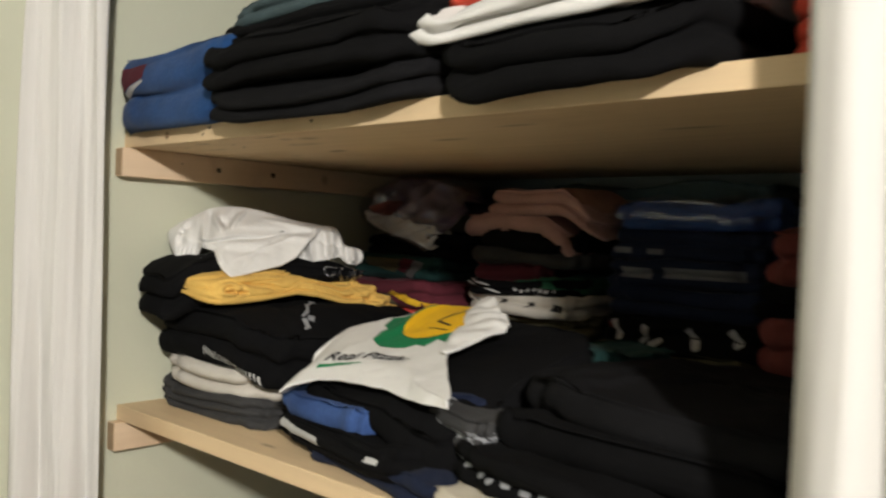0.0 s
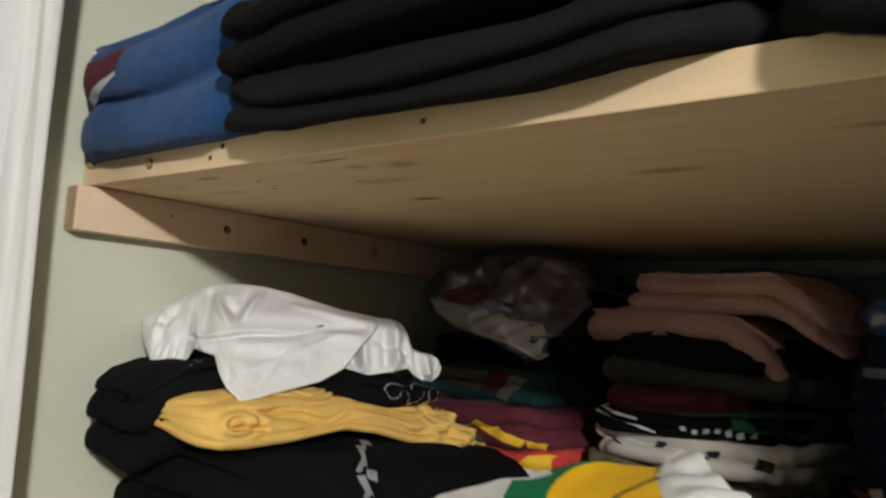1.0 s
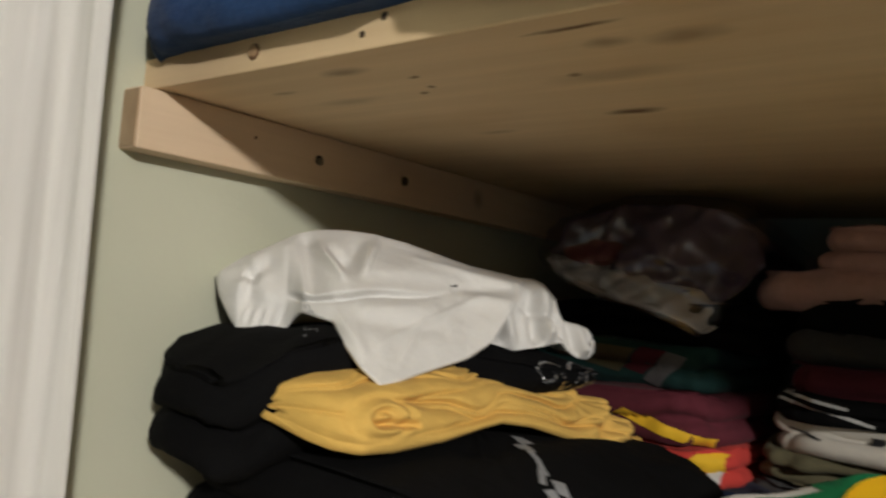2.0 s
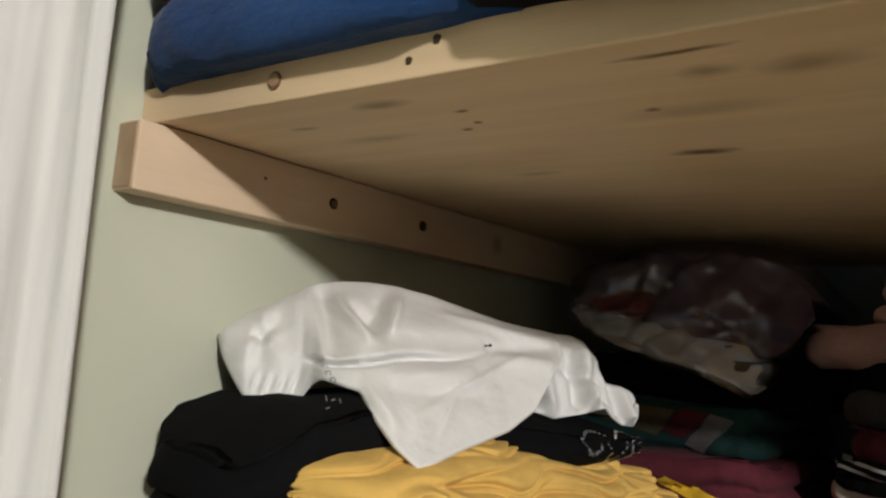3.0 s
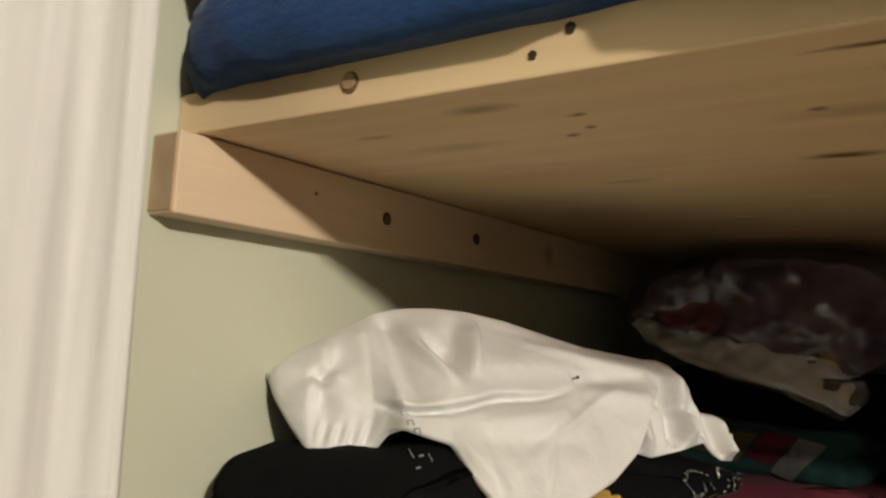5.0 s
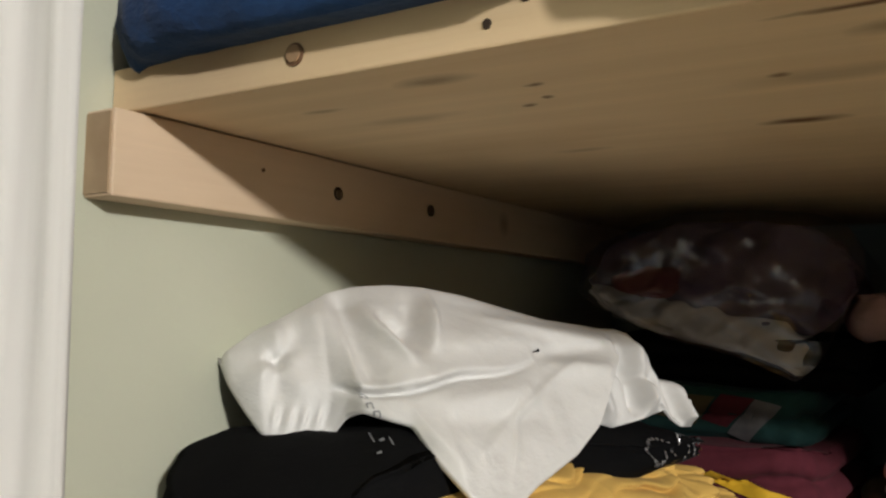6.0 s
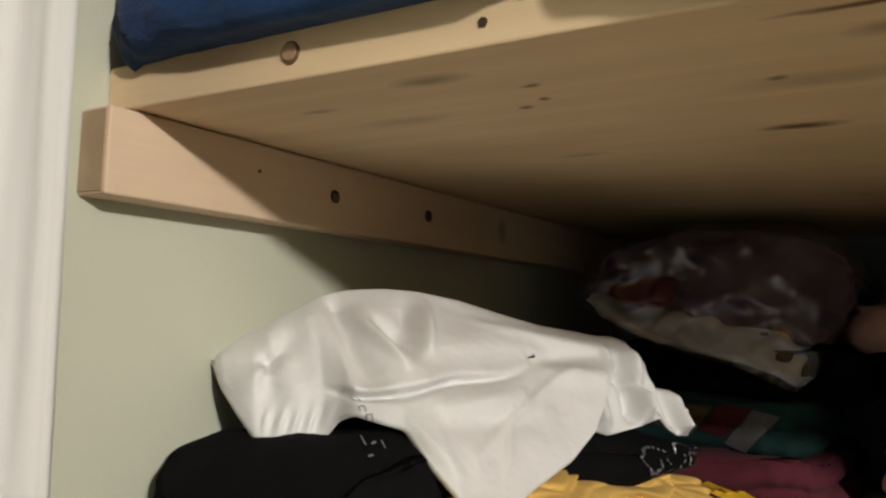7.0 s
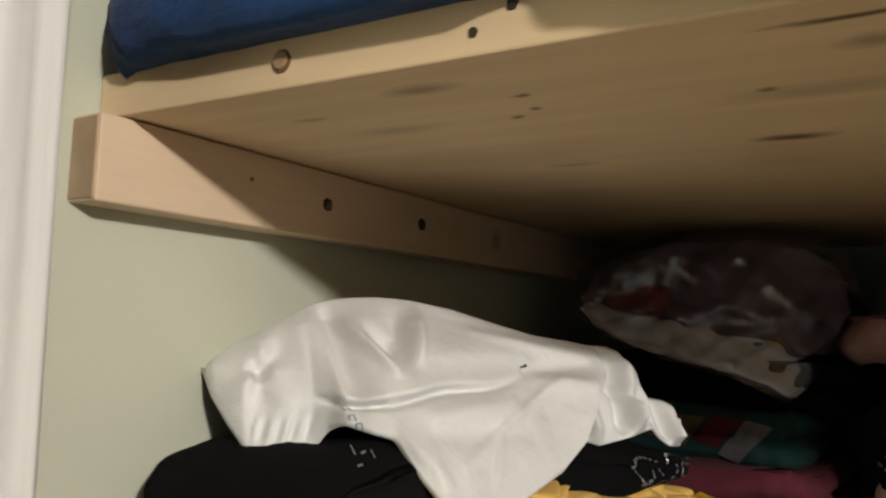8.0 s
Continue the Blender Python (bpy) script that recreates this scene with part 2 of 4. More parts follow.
def buckle(grid, grow, steps, hold, seed, limit=0.012):
    """Cloth that is a little too large for its shape: every thread wants to be longer, so it wrinkles.
    grid: rings x around x 3, closed the second way."""
    rng = np.random.default_rng(seed)
    first = grid.copy()
    rings, around = grid.shape[:2]
    rough = rng.normal(size=(rings, around, 3))
    for _ in range(3):
        rough = (rough + np.roll(rough, 1, 1) + np.roll(rough, -1, 1)) / 3
        rough[1:-1] = (rough[1:-1] + rough[:-2] + rough[2:]) / 3
    cell = 0.5 + 0.5 * np.sin(first[..., :1] * 23 + first[..., 1:2] * 31 + seed) * np.sin(first[..., 1:2] * 17 - first[..., 2:] * 41 + 2 * seed)
    ties = []
    for dr, da, w in ((0, 1, 1.0), (1, 0, 1.0), (1, 1, 0.5), (1, -1, 0.5), (0, 2, 0.6), (2, 0, 0.6), (0, 4, 0.4), (4, 0, 0.4)):
        a, b = first[: rings - dr], np.roll(first, -da, 1)[dr:]
        ties.append((dr, da, w, np.linalg.norm(b - a, axis=2, keepdims=True) * (1 + grow * (0.35 + 0.65 * cell[: rings - dr])) + 1e-7))
    total = 2 * sum(t[2] for t in ties)
    now = first + rough * 0.004
    for _ in range(steps):
        move = np.zeros_like(now)
        for dr, da, w, rest in ties:
            a, b = now[: rings - dr], np.roll(now, -da, 1)[dr:]
            d = b - a
            long = np.linalg.norm(d, axis=2, keepdims=True) + 1e-9
            c = d * ((long - rest) / long * 0.5 * w)
            move[: rings - dr] += c
            back = np.zeros_like(now)
            back[dr:] = c
            move -= np.roll(back, da, 1)
        now += move * (2.4 / total)
        off = now - first
        size = np.linalg.norm(off, axis=2, keepdims=True) + 1e-9
        now = first + off * (1 - hold) * np.minimum(1.0, limit / size)
    return now


def ring_mesh(grid, top=None, low=None):
    """Faces over rings of points; the ends are closed with a middle point or one face."""
    bm = bmesh.new()
    around = len(grid[0])
    rows = [[bm.verts.new(p) for p in ring] for ring in grid]
    for a, b in zip(rows, rows[1:]):
        for k in range(around):
            n = (k + 1) % around
            bm.faces.new((a[k], b[k], b[n], a[n]))
    for ring in (rows[0], rows[-1]):
        mid = bm.verts.new(sum((v.co for v in ring), Vector()) / around)
        for k in range(around):
            n = (k + 1) % around
            bm.faces.new((mid, ring[k], ring[n]) if ring is rows[0] else (mid, ring[n], ring[k]))
    return bm


def slab(w, d, h, layers=3, seed=1, exponent=6.0, sag=0.006, over=0.006, crease=0.0025, crown=0.25, bend=None, around=96, crumple=0.035, steps=26, hold=0.03):
    """A folded garment lying on z = 0: stacked folds of cloth with rounded, uneven edges."""
    t = h / layers
    profile = []                                  # (share of the outline, outward offset, height, layer)
    for rho in (0.06, 0.14, 0.22, 0.3, 0.38, 0.46, 0.54, 0.61, 0.68, 0.74, 0.8, 0.85, 0.9, 0.94, 0.97):
        profile.append((rho, 0.0, h, 0))
    for k in range(layers):
        zc = h - (k + 0.5) * t
        for a in (64, 46, 28, 10, -10, -28, -46, -64):
            a = radians(a)
            profile.append((1.0, 0.5 * min(t, 0.03) * (math.cos(a) - 1) * 1.25, zc + 0.5 * t * math.sin(a) * 1.04, k + 1))
    for rho in (0.9, 0.7, 0.5, 0.3):
        profile.append((rho, 0.0, 0.0, layers + 1))

    def placed(x, y, z):
        up = z / h
        lift = sag * nz(x * 8, y * 8, 0, seed) * (0.25 + 0.75 * up) + crease * nz(x * 34, y * 34, z * 60, seed + 3) * (0.3 + up)
        lift += crease * 0.8 * nz(x * 12 + y * 20, y * 9, z * 8, seed + 5) * up
        edge = max(abs(x) / (w / 2), abs(y) / (d / 2))
        z2 = z * (1 - crown * max(0.0, edge - 0.3) ** 2) + lift
        p = Vector((x, y, max(z2, -0.004)))
        return bend(p) if bend else p

    grid = np.zeros((len(profile), around, 3))
    for r, (rho, off, z, layer) in enumerate(profile):
        for k in range(around):
            a = 2 * math.pi * k / around
            ca, sa = math.cos(a), math.sin(a)
            ox = math.copysign(abs(ca) ** (2 / exponent), ca) * w / 2
            oy = math.copysign(abs(sa) ** (2 / exponent), sa) * d / 2
            grow = over * (nz(ca * 1.3, sa * 1.3, layer * 0.9, seed) + 0.5 * nz(ca * 5, sa * 5, layer * 1.7, seed + 1)) if layer else 0.0
            push = off + grow + 0.35 * crease * nz(ca * 9, sa * 9, z * 90, seed + 2)
            f = rho * (1 + push / math.hypot(ox, oy))
            wave = 0.22 * t * nz(ca * 2.2, sa * 2.2, layer * 0.8, seed + 7) if 0 < layer <= layers else 0.0
            grid[r, k] = placed(ox * f, oy * f, z + wave)
    if crumple:
        grid = buckle(grid, crumple, steps, hold, seed)
    return ring_mesh(grid)


def garment(name, mat, x, y, z, w, d, h, rz=0.0, rx=0.0, ry=0.0, layers=3, seed=1, label="", category="clothes", group="folded clothes", **more):
    ob = mesh_object(name, slab(w, d, h, layers, seed, **more), mat, True)
    ob.matrix_world = pose(x, y, z, rx, ry, rz)
    return tagged(ob, label, category, group)


def onto(ob, flat, mat, name, label="", way=(0, 0, -1), start=0.2, lift=0.0008, cuts=0.006):
    """Lays flat (a bmesh in the thing's own x, y or x, z plane) on the thing's surface, as a thin print of its own."""
    me = ob.data
    tree = BVHTree.FromPolygons([v.co for v in me.vertices], [tuple(p.vertices) for p in me.polygons])
    bmesh.ops.triangulate(flat, faces=flat.faces[:])
    for _ in range(5):
        long_edges = [e for e in flat.edges if e.calc_length() > cuts]
        if not long_edges or len(flat.verts) > 6000:
            break
        bmesh.ops.subdivide_edges(flat, edges=long_edges, cuts=1)
        bmesh.ops.triangulate(flat, faces=flat.faces[:])
    w = Vector(way).normalized()
    gone = []
    for v in flat.verts:
        hit = tree.ray_cast(v.co - w * start, w)
        if hit[0] is None:
            gone.append(v)
        else:
            n = hit[1] if hit[1].dot(w) < 0 else -hit[1]
            v.co = hit[0] + n * lift
    bmesh.ops.delete(flat, geom=gone, context="VERTS")
    return part(name, flat, mat, ob, label, True)


def outline(points, plane="xy"):
    bm = bmesh.new()
    if plane == "xy":
        bm.faces.new([bm.verts.new((a, b, 0)) for a, b in points])
    else:
        bm.faces.new([bm.verts.new((a, 0, b)) for a, b in points])
    return bm


def bars(rows, plane="xy"):
    """Upright or lying strokes (x, y, long, high, turn) that stand for writing."""
    bm = bmesh.new()
    for x, y, long, high, turn in rows:
        c, s = math.cos(radians(turn)), math.sin(radians(turn))
        pts = [(x + c * a - s * b, y + s * a + c * b) for a, b in ((-long / 2, -high / 2), (long / 2, -high / 2), (long / 2, high / 2), (-long / 2, high / 2))]
        bm.faces.new([bm.verts.new((a, b, 0) if plane == "xy" else (a, 0, b)) for a, b in pts])
    return bm


def lettering(text, size, m):
    """Flat letters of the built-in font as a bmesh, moved by m."""
    cu = bpy.data.curves.new("lettering", "FONT")
    cu.body, cu.size, cu.resolution_u, cu.shear, cu.offset = text, size, 3, 0.2, 0.0005
    ob = bpy.data.objects.new("lettering", cu)
    scene.collection.objects.link(ob)
    me = bpy.data.meshes.new_from_object(ob.evaluated_get(bpy.context.evaluated_depsgraph_get()))
    bm = bmesh.new()
    bm.from_mesh(me)
    bpy.data.objects.remove(ob)
    bpy.data.curves.remove(cu)
    bpy.data.meshes.remove(me)
    bmesh.ops.transform(bm, matrix=m, verts=bm.verts[:])
    return bm


# ---- the large structure ----
structure("wall_west", (-0.12, -3.2, 0.0), (0.0, DEPTH + 0.12, 2.42), GREEN_WALL, "pale green painted side wall of the closet")
structure("wall_back", (0.0, DEPTH, 0.0), (WIDE + 0.1, DEPTH + 0.12, 2.42), SHADED_BACK_WALL, "back wall of the closet, its green darkened for the shade")
structure("wall_partition", (WIDE, 0.0, 0.0), (WIDE + 0.1, DEPTH, 2.42), GREEN_WALL, "pale green partition closing the closet")
structure("wall_front", (WIDE, -0.12, 0.0), (4.2, 0.0, 2.42), ROOM_WALL, "cream wall beside the closet opening")
structure("wall_header", (0.0, -0.30, 2.02), (WIDE, -0.02, 2.42), ROOM_WALL, "cream wall above the closet opening")
# unseen walls; pale east and dim blue south shape the light in the closet
structure("wall_east", (4.2, -3.2, 0.0), (4.32, 0.0, 2.42), ROOM_WALL, "unseen cream far wall of the room, pale for bounced light")
structure("wall_south", (0.0, -3.32, 0.0), (4.2, -3.2, 2.42), COOL_BOUNCE_WALL, "unseen room wall behind, dim grey-blue for cool bounced light")
structure("floor", (-0.12, -3.32, -0.1), (4.32, DEPTH + 0.12, 0.0), FLOOR_WOOD, "brown wooden floor")
structure("ceiling", (-0.12, -3.32, 2.42), (4.32, DEPTH + 0.12, 2.52), CEILING, "white ceiling")


def shelf(z, mat, label):
    ob = mesh_object("shelf", box((0.0015, 0.0, z), (WIDE - 0.002, DEPTH - 0.002, z + BOARD), 0.0012), mat)
    return tagged(ob, label, "shelf", "shelves")


def cleat(z, label):
    ob = mesh_object("shelf_cleat", box((0.0, -0.012, z - CLEAT_H), (CLEAT_T, DEPTH - 0.004, z - 0.0008), 0.0011), PINE_CLEAT)
    tagged(ob, label, "cleat", "shelf cleats")
    part("end_grain", box((0.0012, -0.0128, z - CLEAT_H + 0.0016), (CLEAT_T - 0.002, -0.0115, z - 0.0025)), END_GRAIN, ob, "rough darker end grain")
    return ob


upper = shelf(UNDER, PINE_UPPER, "bare pine shelf board with brown knots and stains")
lower = shelf(LOW - BOARD, PINE, "bare pine shelf board under the folded clothes")
bottom = shelf(0.70, PINE, "bare pine shelf board low in the closet")
part("plug_ring", disc(0.0050, (0.121, -0.0002, 1.5115), (0, -1, 0), seed=2), PLUG_RING, upper, "dark ring round a wooden plug")
part("plug", disc(0.0038, (0.121, -0.0009, 1.5117), (0, -1, 0), seed=3), PLUG, upper, "round wooden plug")
for hx, hz, hr in ((0.211, 1.5085, 0.0018), (0.226, 1.5160, 0.0022), (0.43, 1.511, 0.0018)):
    part("nail_hole", disc(hr, (hx, -0.0002, hz), (0, -1, 0), 0.0004, 12, 0.3, 5), HOLE, upper, "small dark nail hole")
top_cleat = cleat(UNDER, "pine cleat screwed to the pale green wall")
cleat(LOW - BOARD, "pine cleat under the lower shelf")
cleat(0.70, "pine cleat under the lowest shelf")
for hy, hz, hr, mat in ((0.146, 1.479, 0.0042, STEEL), (0.249, 1.4795, 0.0044, HOLE)):
    part("screw_hole", disc(hr, (CLEAT_T + 0.0001, hy, hz), (1, 0, 0), 0.0005, 18, 0.1, 4), HOLE, top_cleat, "dark countersunk screw hole")
part("screw", disc(0.0030, (CLEAT_T + 0.0004, 0.1463, 1.4785), (1, 0, 0), 0.0006, 14, 0.2, 9), STEEL, top_cleat, "dull screw head")
part("nail_hole", disc(0.0012, (CLEAT_T + 0.0001, 0.082, 1.484), (1, 0, 0), 0.0004, 10, 0.3, 6), PLUG_RING, top_cleat)


# ---- curtains ----
def curtain(name, start, end, low_shift, folds, depth, seed, label, top=2.03, foot=0.03, phase=0.0, skew=0.0):
    """A hanging cloth between two plan points; its lower part drifts by low_shift."""
    bm = bmesh.new()
    nu, nv = folds * 22, 60
    a, b, drift = Vector(start), Vector(end), Vector(low_shift)
    along = (b - a).normalized()
    side = Vector((-along.y, along.x))
    grid = []
    for j in range(nv + 1):
        z = top + (foot - top) * j / nv
        g = (top - z) / (top - foot)
        row = []
        for i in range(nu + 1):
            u = i / nu
            uu = u + 0.05 * nz(u * 4, g * 2.0, 0, seed) + skew * (g - 0.25)
            wave = math.sin(2 * math.pi * folds * uu + phase + 0.8 * nz(u * 3, g * 2.2, 1, seed))
            amp = depth * (0.65 + 0.5 * nz(u * 4, g * 1.2, 2, seed)) * min(1.0, 0.5 + u * 3)
            p = a + (b - a) * u + drift * (u * g)
            q = p + side * (amp * wave) + along * (0.12 * depth * math.sin(4 * math.pi * folds * uu + phase))
            q += side * (0.0025 * nz(u * 40, g * 9, 3, seed) + 0.010 * nz(u * 5 + g * 3, g * 5, 5, seed))
            row.append(bm.verts.new((q.x, q.y, z)))
        grid.append(row)
    for r0, r1 in zip(grid, grid[1:]):
        for i in range(nu):
            bm.faces.new((r0[i], r0[i + 1], r1[i + 1], r1[i]))
    ob = mesh_object(name, bm, CURTAIN, True)
    mod = ob.modifiers.new("thickness", "SOLIDIFY")
    mod.thickness, mod.offset = 0.0012, 0.0
    return tagged(ob, label, "curtain", "closet curtains")


curtain("curtain", (0.076, -0.062), (0.014, -0.138), (-0.012, -0.030), 2, 0.015, 3, "white cotton closet curtain pushed aside in loose folds", phase=1.2, skew=0.55)
curtain("curtain", (0.972, -0.050), (1.36, -0.060), (0.01, 0.0), 6, 0.020, 8, "white cotton closet curtain hanging in upright folds", phase=2.6)


# ---- upper shelf: towel and trousers, hanging a little over the front edge ----
TOP = UNDER + BOARD


def over_edge(reach, drop, shelf_y):
    """Cloth that passes the board's edge sinks a little."""
    def bent(p):
        past = max(0.0, -(p.y + shelf_y))
        p.z -= drop * min(1.0, past / reach) ** 1.5
        return p
    return bent


towel = garment("blue_towel", TOWEL, 0.150, 0.127, TOP - 0.001, 0.292, 0.305, 0.105, layers=2, seed=11, exponent=7, over=0.004, crown=0.10, crease=0.003,
                label="deep blue terry towel folded on the upper shelf", category="towel", bend=over_edge(0.03, 0.010, 0.135))
onto(towel, outline([(-0.14, 0.051), (-0.142, 0.042), (-0.116, 0.040), (-0.09, 0.047), (-0.072, 0.051), (-0.045, 0.060), (-0.045, 0.064), (-0.08, 0.057), (-0.118, 0.046)], "xz"), PRINT_WHITE, "white_stripe", "zigzag white woven stripe", (0, 1, 0), 0.4)
onto(towel, outline([(-0.138, 0.053), (-0.118, 0.0475), (-0.08, 0.0585), (-0.045, 0.0655), (-0.045, 0.085), (-0.138, 0.085)], "xz"), MAROON, "maroon_band", "maroon woven band", (0, 1, 0), 0.4)
garment("folded_trousers", SOFT_BLACK, 0.438, 0.147, TOP - 0.001, 0.402, 0.360, 0.042, 0.5, layers=2, seed=12, crumple=0.06, sag=0.010, label="faded black trousers folded on the upper shelf", bend=over_edge(0.03, 0.012, 0.15), over=0.008)
garment("folded_trousers", BLACK, 0.440, 0.140, TOP + 0.036, 0.40, 0.375, 0.054, -1.0, layers=2, seed=13, crumple=0.06, sag=0.010, label="black trousers folded in a thick stack", bend=over_edge(0.04, 0.010, 0.15), over=0.010)
garment("folded_trousers", BLACK, 0.430, 0.160, TOP + 0.086, 0.40, 0.340, 0.030, 1.0, layers=2, seed=14, crumple=0.06, sag=0.010, label="black trousers on the stack of dark trousers")
garment("folded_jeans", TEAL_GREY, 0.420, 0.165, TOP + 0.114, 0.37, 0.330, 0.030, 0.5, layers=2, seed=15, crumple=0.06, sag=0.010, label="teal grey jeans topping the dark stack")
garment("folded_trousers", BLACK, 0.765, 0.135, TOP - 0.001, 0.30, 0.350, 0.058, -2.0, layers=2, seed=16, crumple=0.06, sag=0.010, label="thick black folded trousers sagging over the shelf edge", bend=over_edge(0.03, 0.016, 0.135), exponent=4)
garment("folded_trousers", WHITE, 0.745, 0.135, TOP + 0.050, 0.335, 0.340, 0.036, -2.0, layers=2, seed=17, crumple=0.10, sag=0.014, over=0.012, label="white trousers folded on black ones", crease=0.005, bend=over_edge(0.03, 0.008, 0.135))
garment("folded_shirt", CORAL, 0.760, 0.160, TOP + 0.084, 0.31, 0.330, 0.035, 0.0, layers=2, seed=18, crumple=0.06, sag=0.010, label="coral red shirt folded over white trousers")
garment("folded_shirt", CORAL, 1.040, 0.190, TOP - 0.001, 0.24, 0.330, 0.060, 0.0, layers=3, seed=19, label="coral red shirt folded on the bare board")
garment("folded_shirt", OLIVE, 1.035, 0.200, TOP + 0.056, 0.23, 0.320, 0.035, 0.0, layers=2, seed=20, label="dark olive shirt on a coral one")


# ---- lower shelf, stack against the green wall ----
def stack(rows):
    made = []
    for name, mat, x, y, z, w, d, h, rz, layers, seed, label in rows:
        mess = random.Random(seed)
        made.append(garment(name, mat, x + 0.006 * mess.uniform(-1, 1), y + 0.008 * mess.uniform(-1, 1), z, w * mess.uniform(0.95, 1.03), d, h * 1.06, rz + mess.uniform(-4, 4),
                            layers=layers, seed=seed, label=label, over=0.013, sag=0.011, crumple=mess.uniform(0.03, 0.08), exponent=mess.uniform(4.0, 6.5)))
    return made


stack((
    ("folded_shirt", CHARCOAL, 0.140, 0.205, LOW - 0.001, 0.265, 0.31, 0.040, 1.0, 3, 21, "charcoal shirt under the leaning stack"),
    ("folded_shirt", OFFWHITE, 0.138, 0.205, LOW + 0.036, 0.26, 0.31, 0.046, -1.0, 2, 22, "off-white shirt folded in the stack"),
))


def lean_out(p):
    p.z -= 0.35 * max(0.0, p.x - 0.07)
    return p


tee = garment("folded_shirt", BLACK, 0.160, 0.195, LOW + 0.079, 0.30, 0.32, 0.078, 0.0, layers=2, seed=23, label="black shirt with a ragged grey print", over=0.010, bend=lean_out)
rnd = random.Random(5)
onto(tee, bars([(0.040 + 0.0100 * k + 0.004 * rnd.random(), -0.004 - 0.0085 * k + 0.010 * (rnd.random() - 0.5), 0.010 + 0.014 * rnd.random(), 0.003 + 0.006 * rnd.random(), -62 + 40 * rnd.random()) for k in range(9)]), PRINT_GREY, "print", "ragged grey print")
onto(tee, bars([(0.005 + 0.0068 * k, 0.018 + 0.002 * rnd.random() - 0.0016 * k, 0.0022 + 0.002 * rnd.random(), 0.009 + 0.003 * rnd.random(), -12 + 24 * rnd.random()) for k in range(18)], "xz"), PRINT_WHITE, "lettering", "faded white lettering", (0, 1, 0), 0.4)
onto(tee, bars([(-0.13 + 0.006 * k, 0.052 + 0.005 * rnd.random(), 0.007 + 0.005 * rnd.random(), 0.003 + 0.003 * rnd.random(), -20 + 40 * rnd.random()) for k in range(10)], "xz"), PRINT_GREY, "print", "ragged grey print", (0, 1, 0), 0.4)


def rounded_end(p):
    p.z -= 0.9 * max(0.0, -p.y - 0.10) ** 1.3 + 0.16 * max(0.0, p.y - 0.06)
    p.x += 0.42 * max(0.0, p.y) * min(1.0, max(0.0, (p.z - 0.026) / 0.02))
    return p


roll = garment("folded_sweater", BLACK, 0.084, 0.162, LOW + 0.152, 0.160, 0.315, 0.072, -3.0, layers=2, seed=25, label="black jersey with rhinestones rolled on the yellow shirt", crown=0.35, exponent=3.4, sag=0.010, bend=rounded_end)
stones = bmesh.new()
for cy, cz, r in ((0.076, 0.064, 0.009), (0.102, 0.061, 0.010), (0.124, 0.058, 0.007)):
    for k in range(18):
        a = 2 * math.pi * k / 18
        y, z, e = cy + r * math.cos(a) + 0.001 * rnd.random(), cz + 0.8 * r * math.sin(a), 0.0008 + 0.0004 * rnd.random()
        stones.faces.new([stones.verts.new((0.14, y + e * math.cos(b * 1.047), z + e * math.sin(b * 1.047))) for b in range(6)])
onto(roll, stones, GLITTER, "rhinestones", "silver rhinestones in rings", (-1, 0, -0.35), 0.05, 0.0012, 0.02)


# the white shirt thrown over the stack
SHIRT = ((0.020, 0.085), (0.615, 0.788), (0.788, -0.615))      # plan: origin, along the shirt, towards the room


def ridge(s, z, start, end, high, near, far):
    """A fold from start to end in the (s, z) plane: its two flanks fall off over near and far."""
    dx, dz = end[0] - start[0], end[1] - start[1]
    long = math.hypot(dx, dz)
    t = ((s - start[0]) * dx + (z - start[1]) * dz) / long ** 2
    d = ((s - start[0]) * dz - (z - start[1]) * dx) / long
    over = np.maximum(0.0, np.abs(t - 0.5) - 0.5) * long
    wide = np.where(d > 0, near, far)
    return high * np.exp(-(d / wide) ** 2 - (over / (0.8 * max(near, far))) ** 2) * (0.6 + 0.4 * np.sin(math.pi * np.clip(t, 0, 1)))


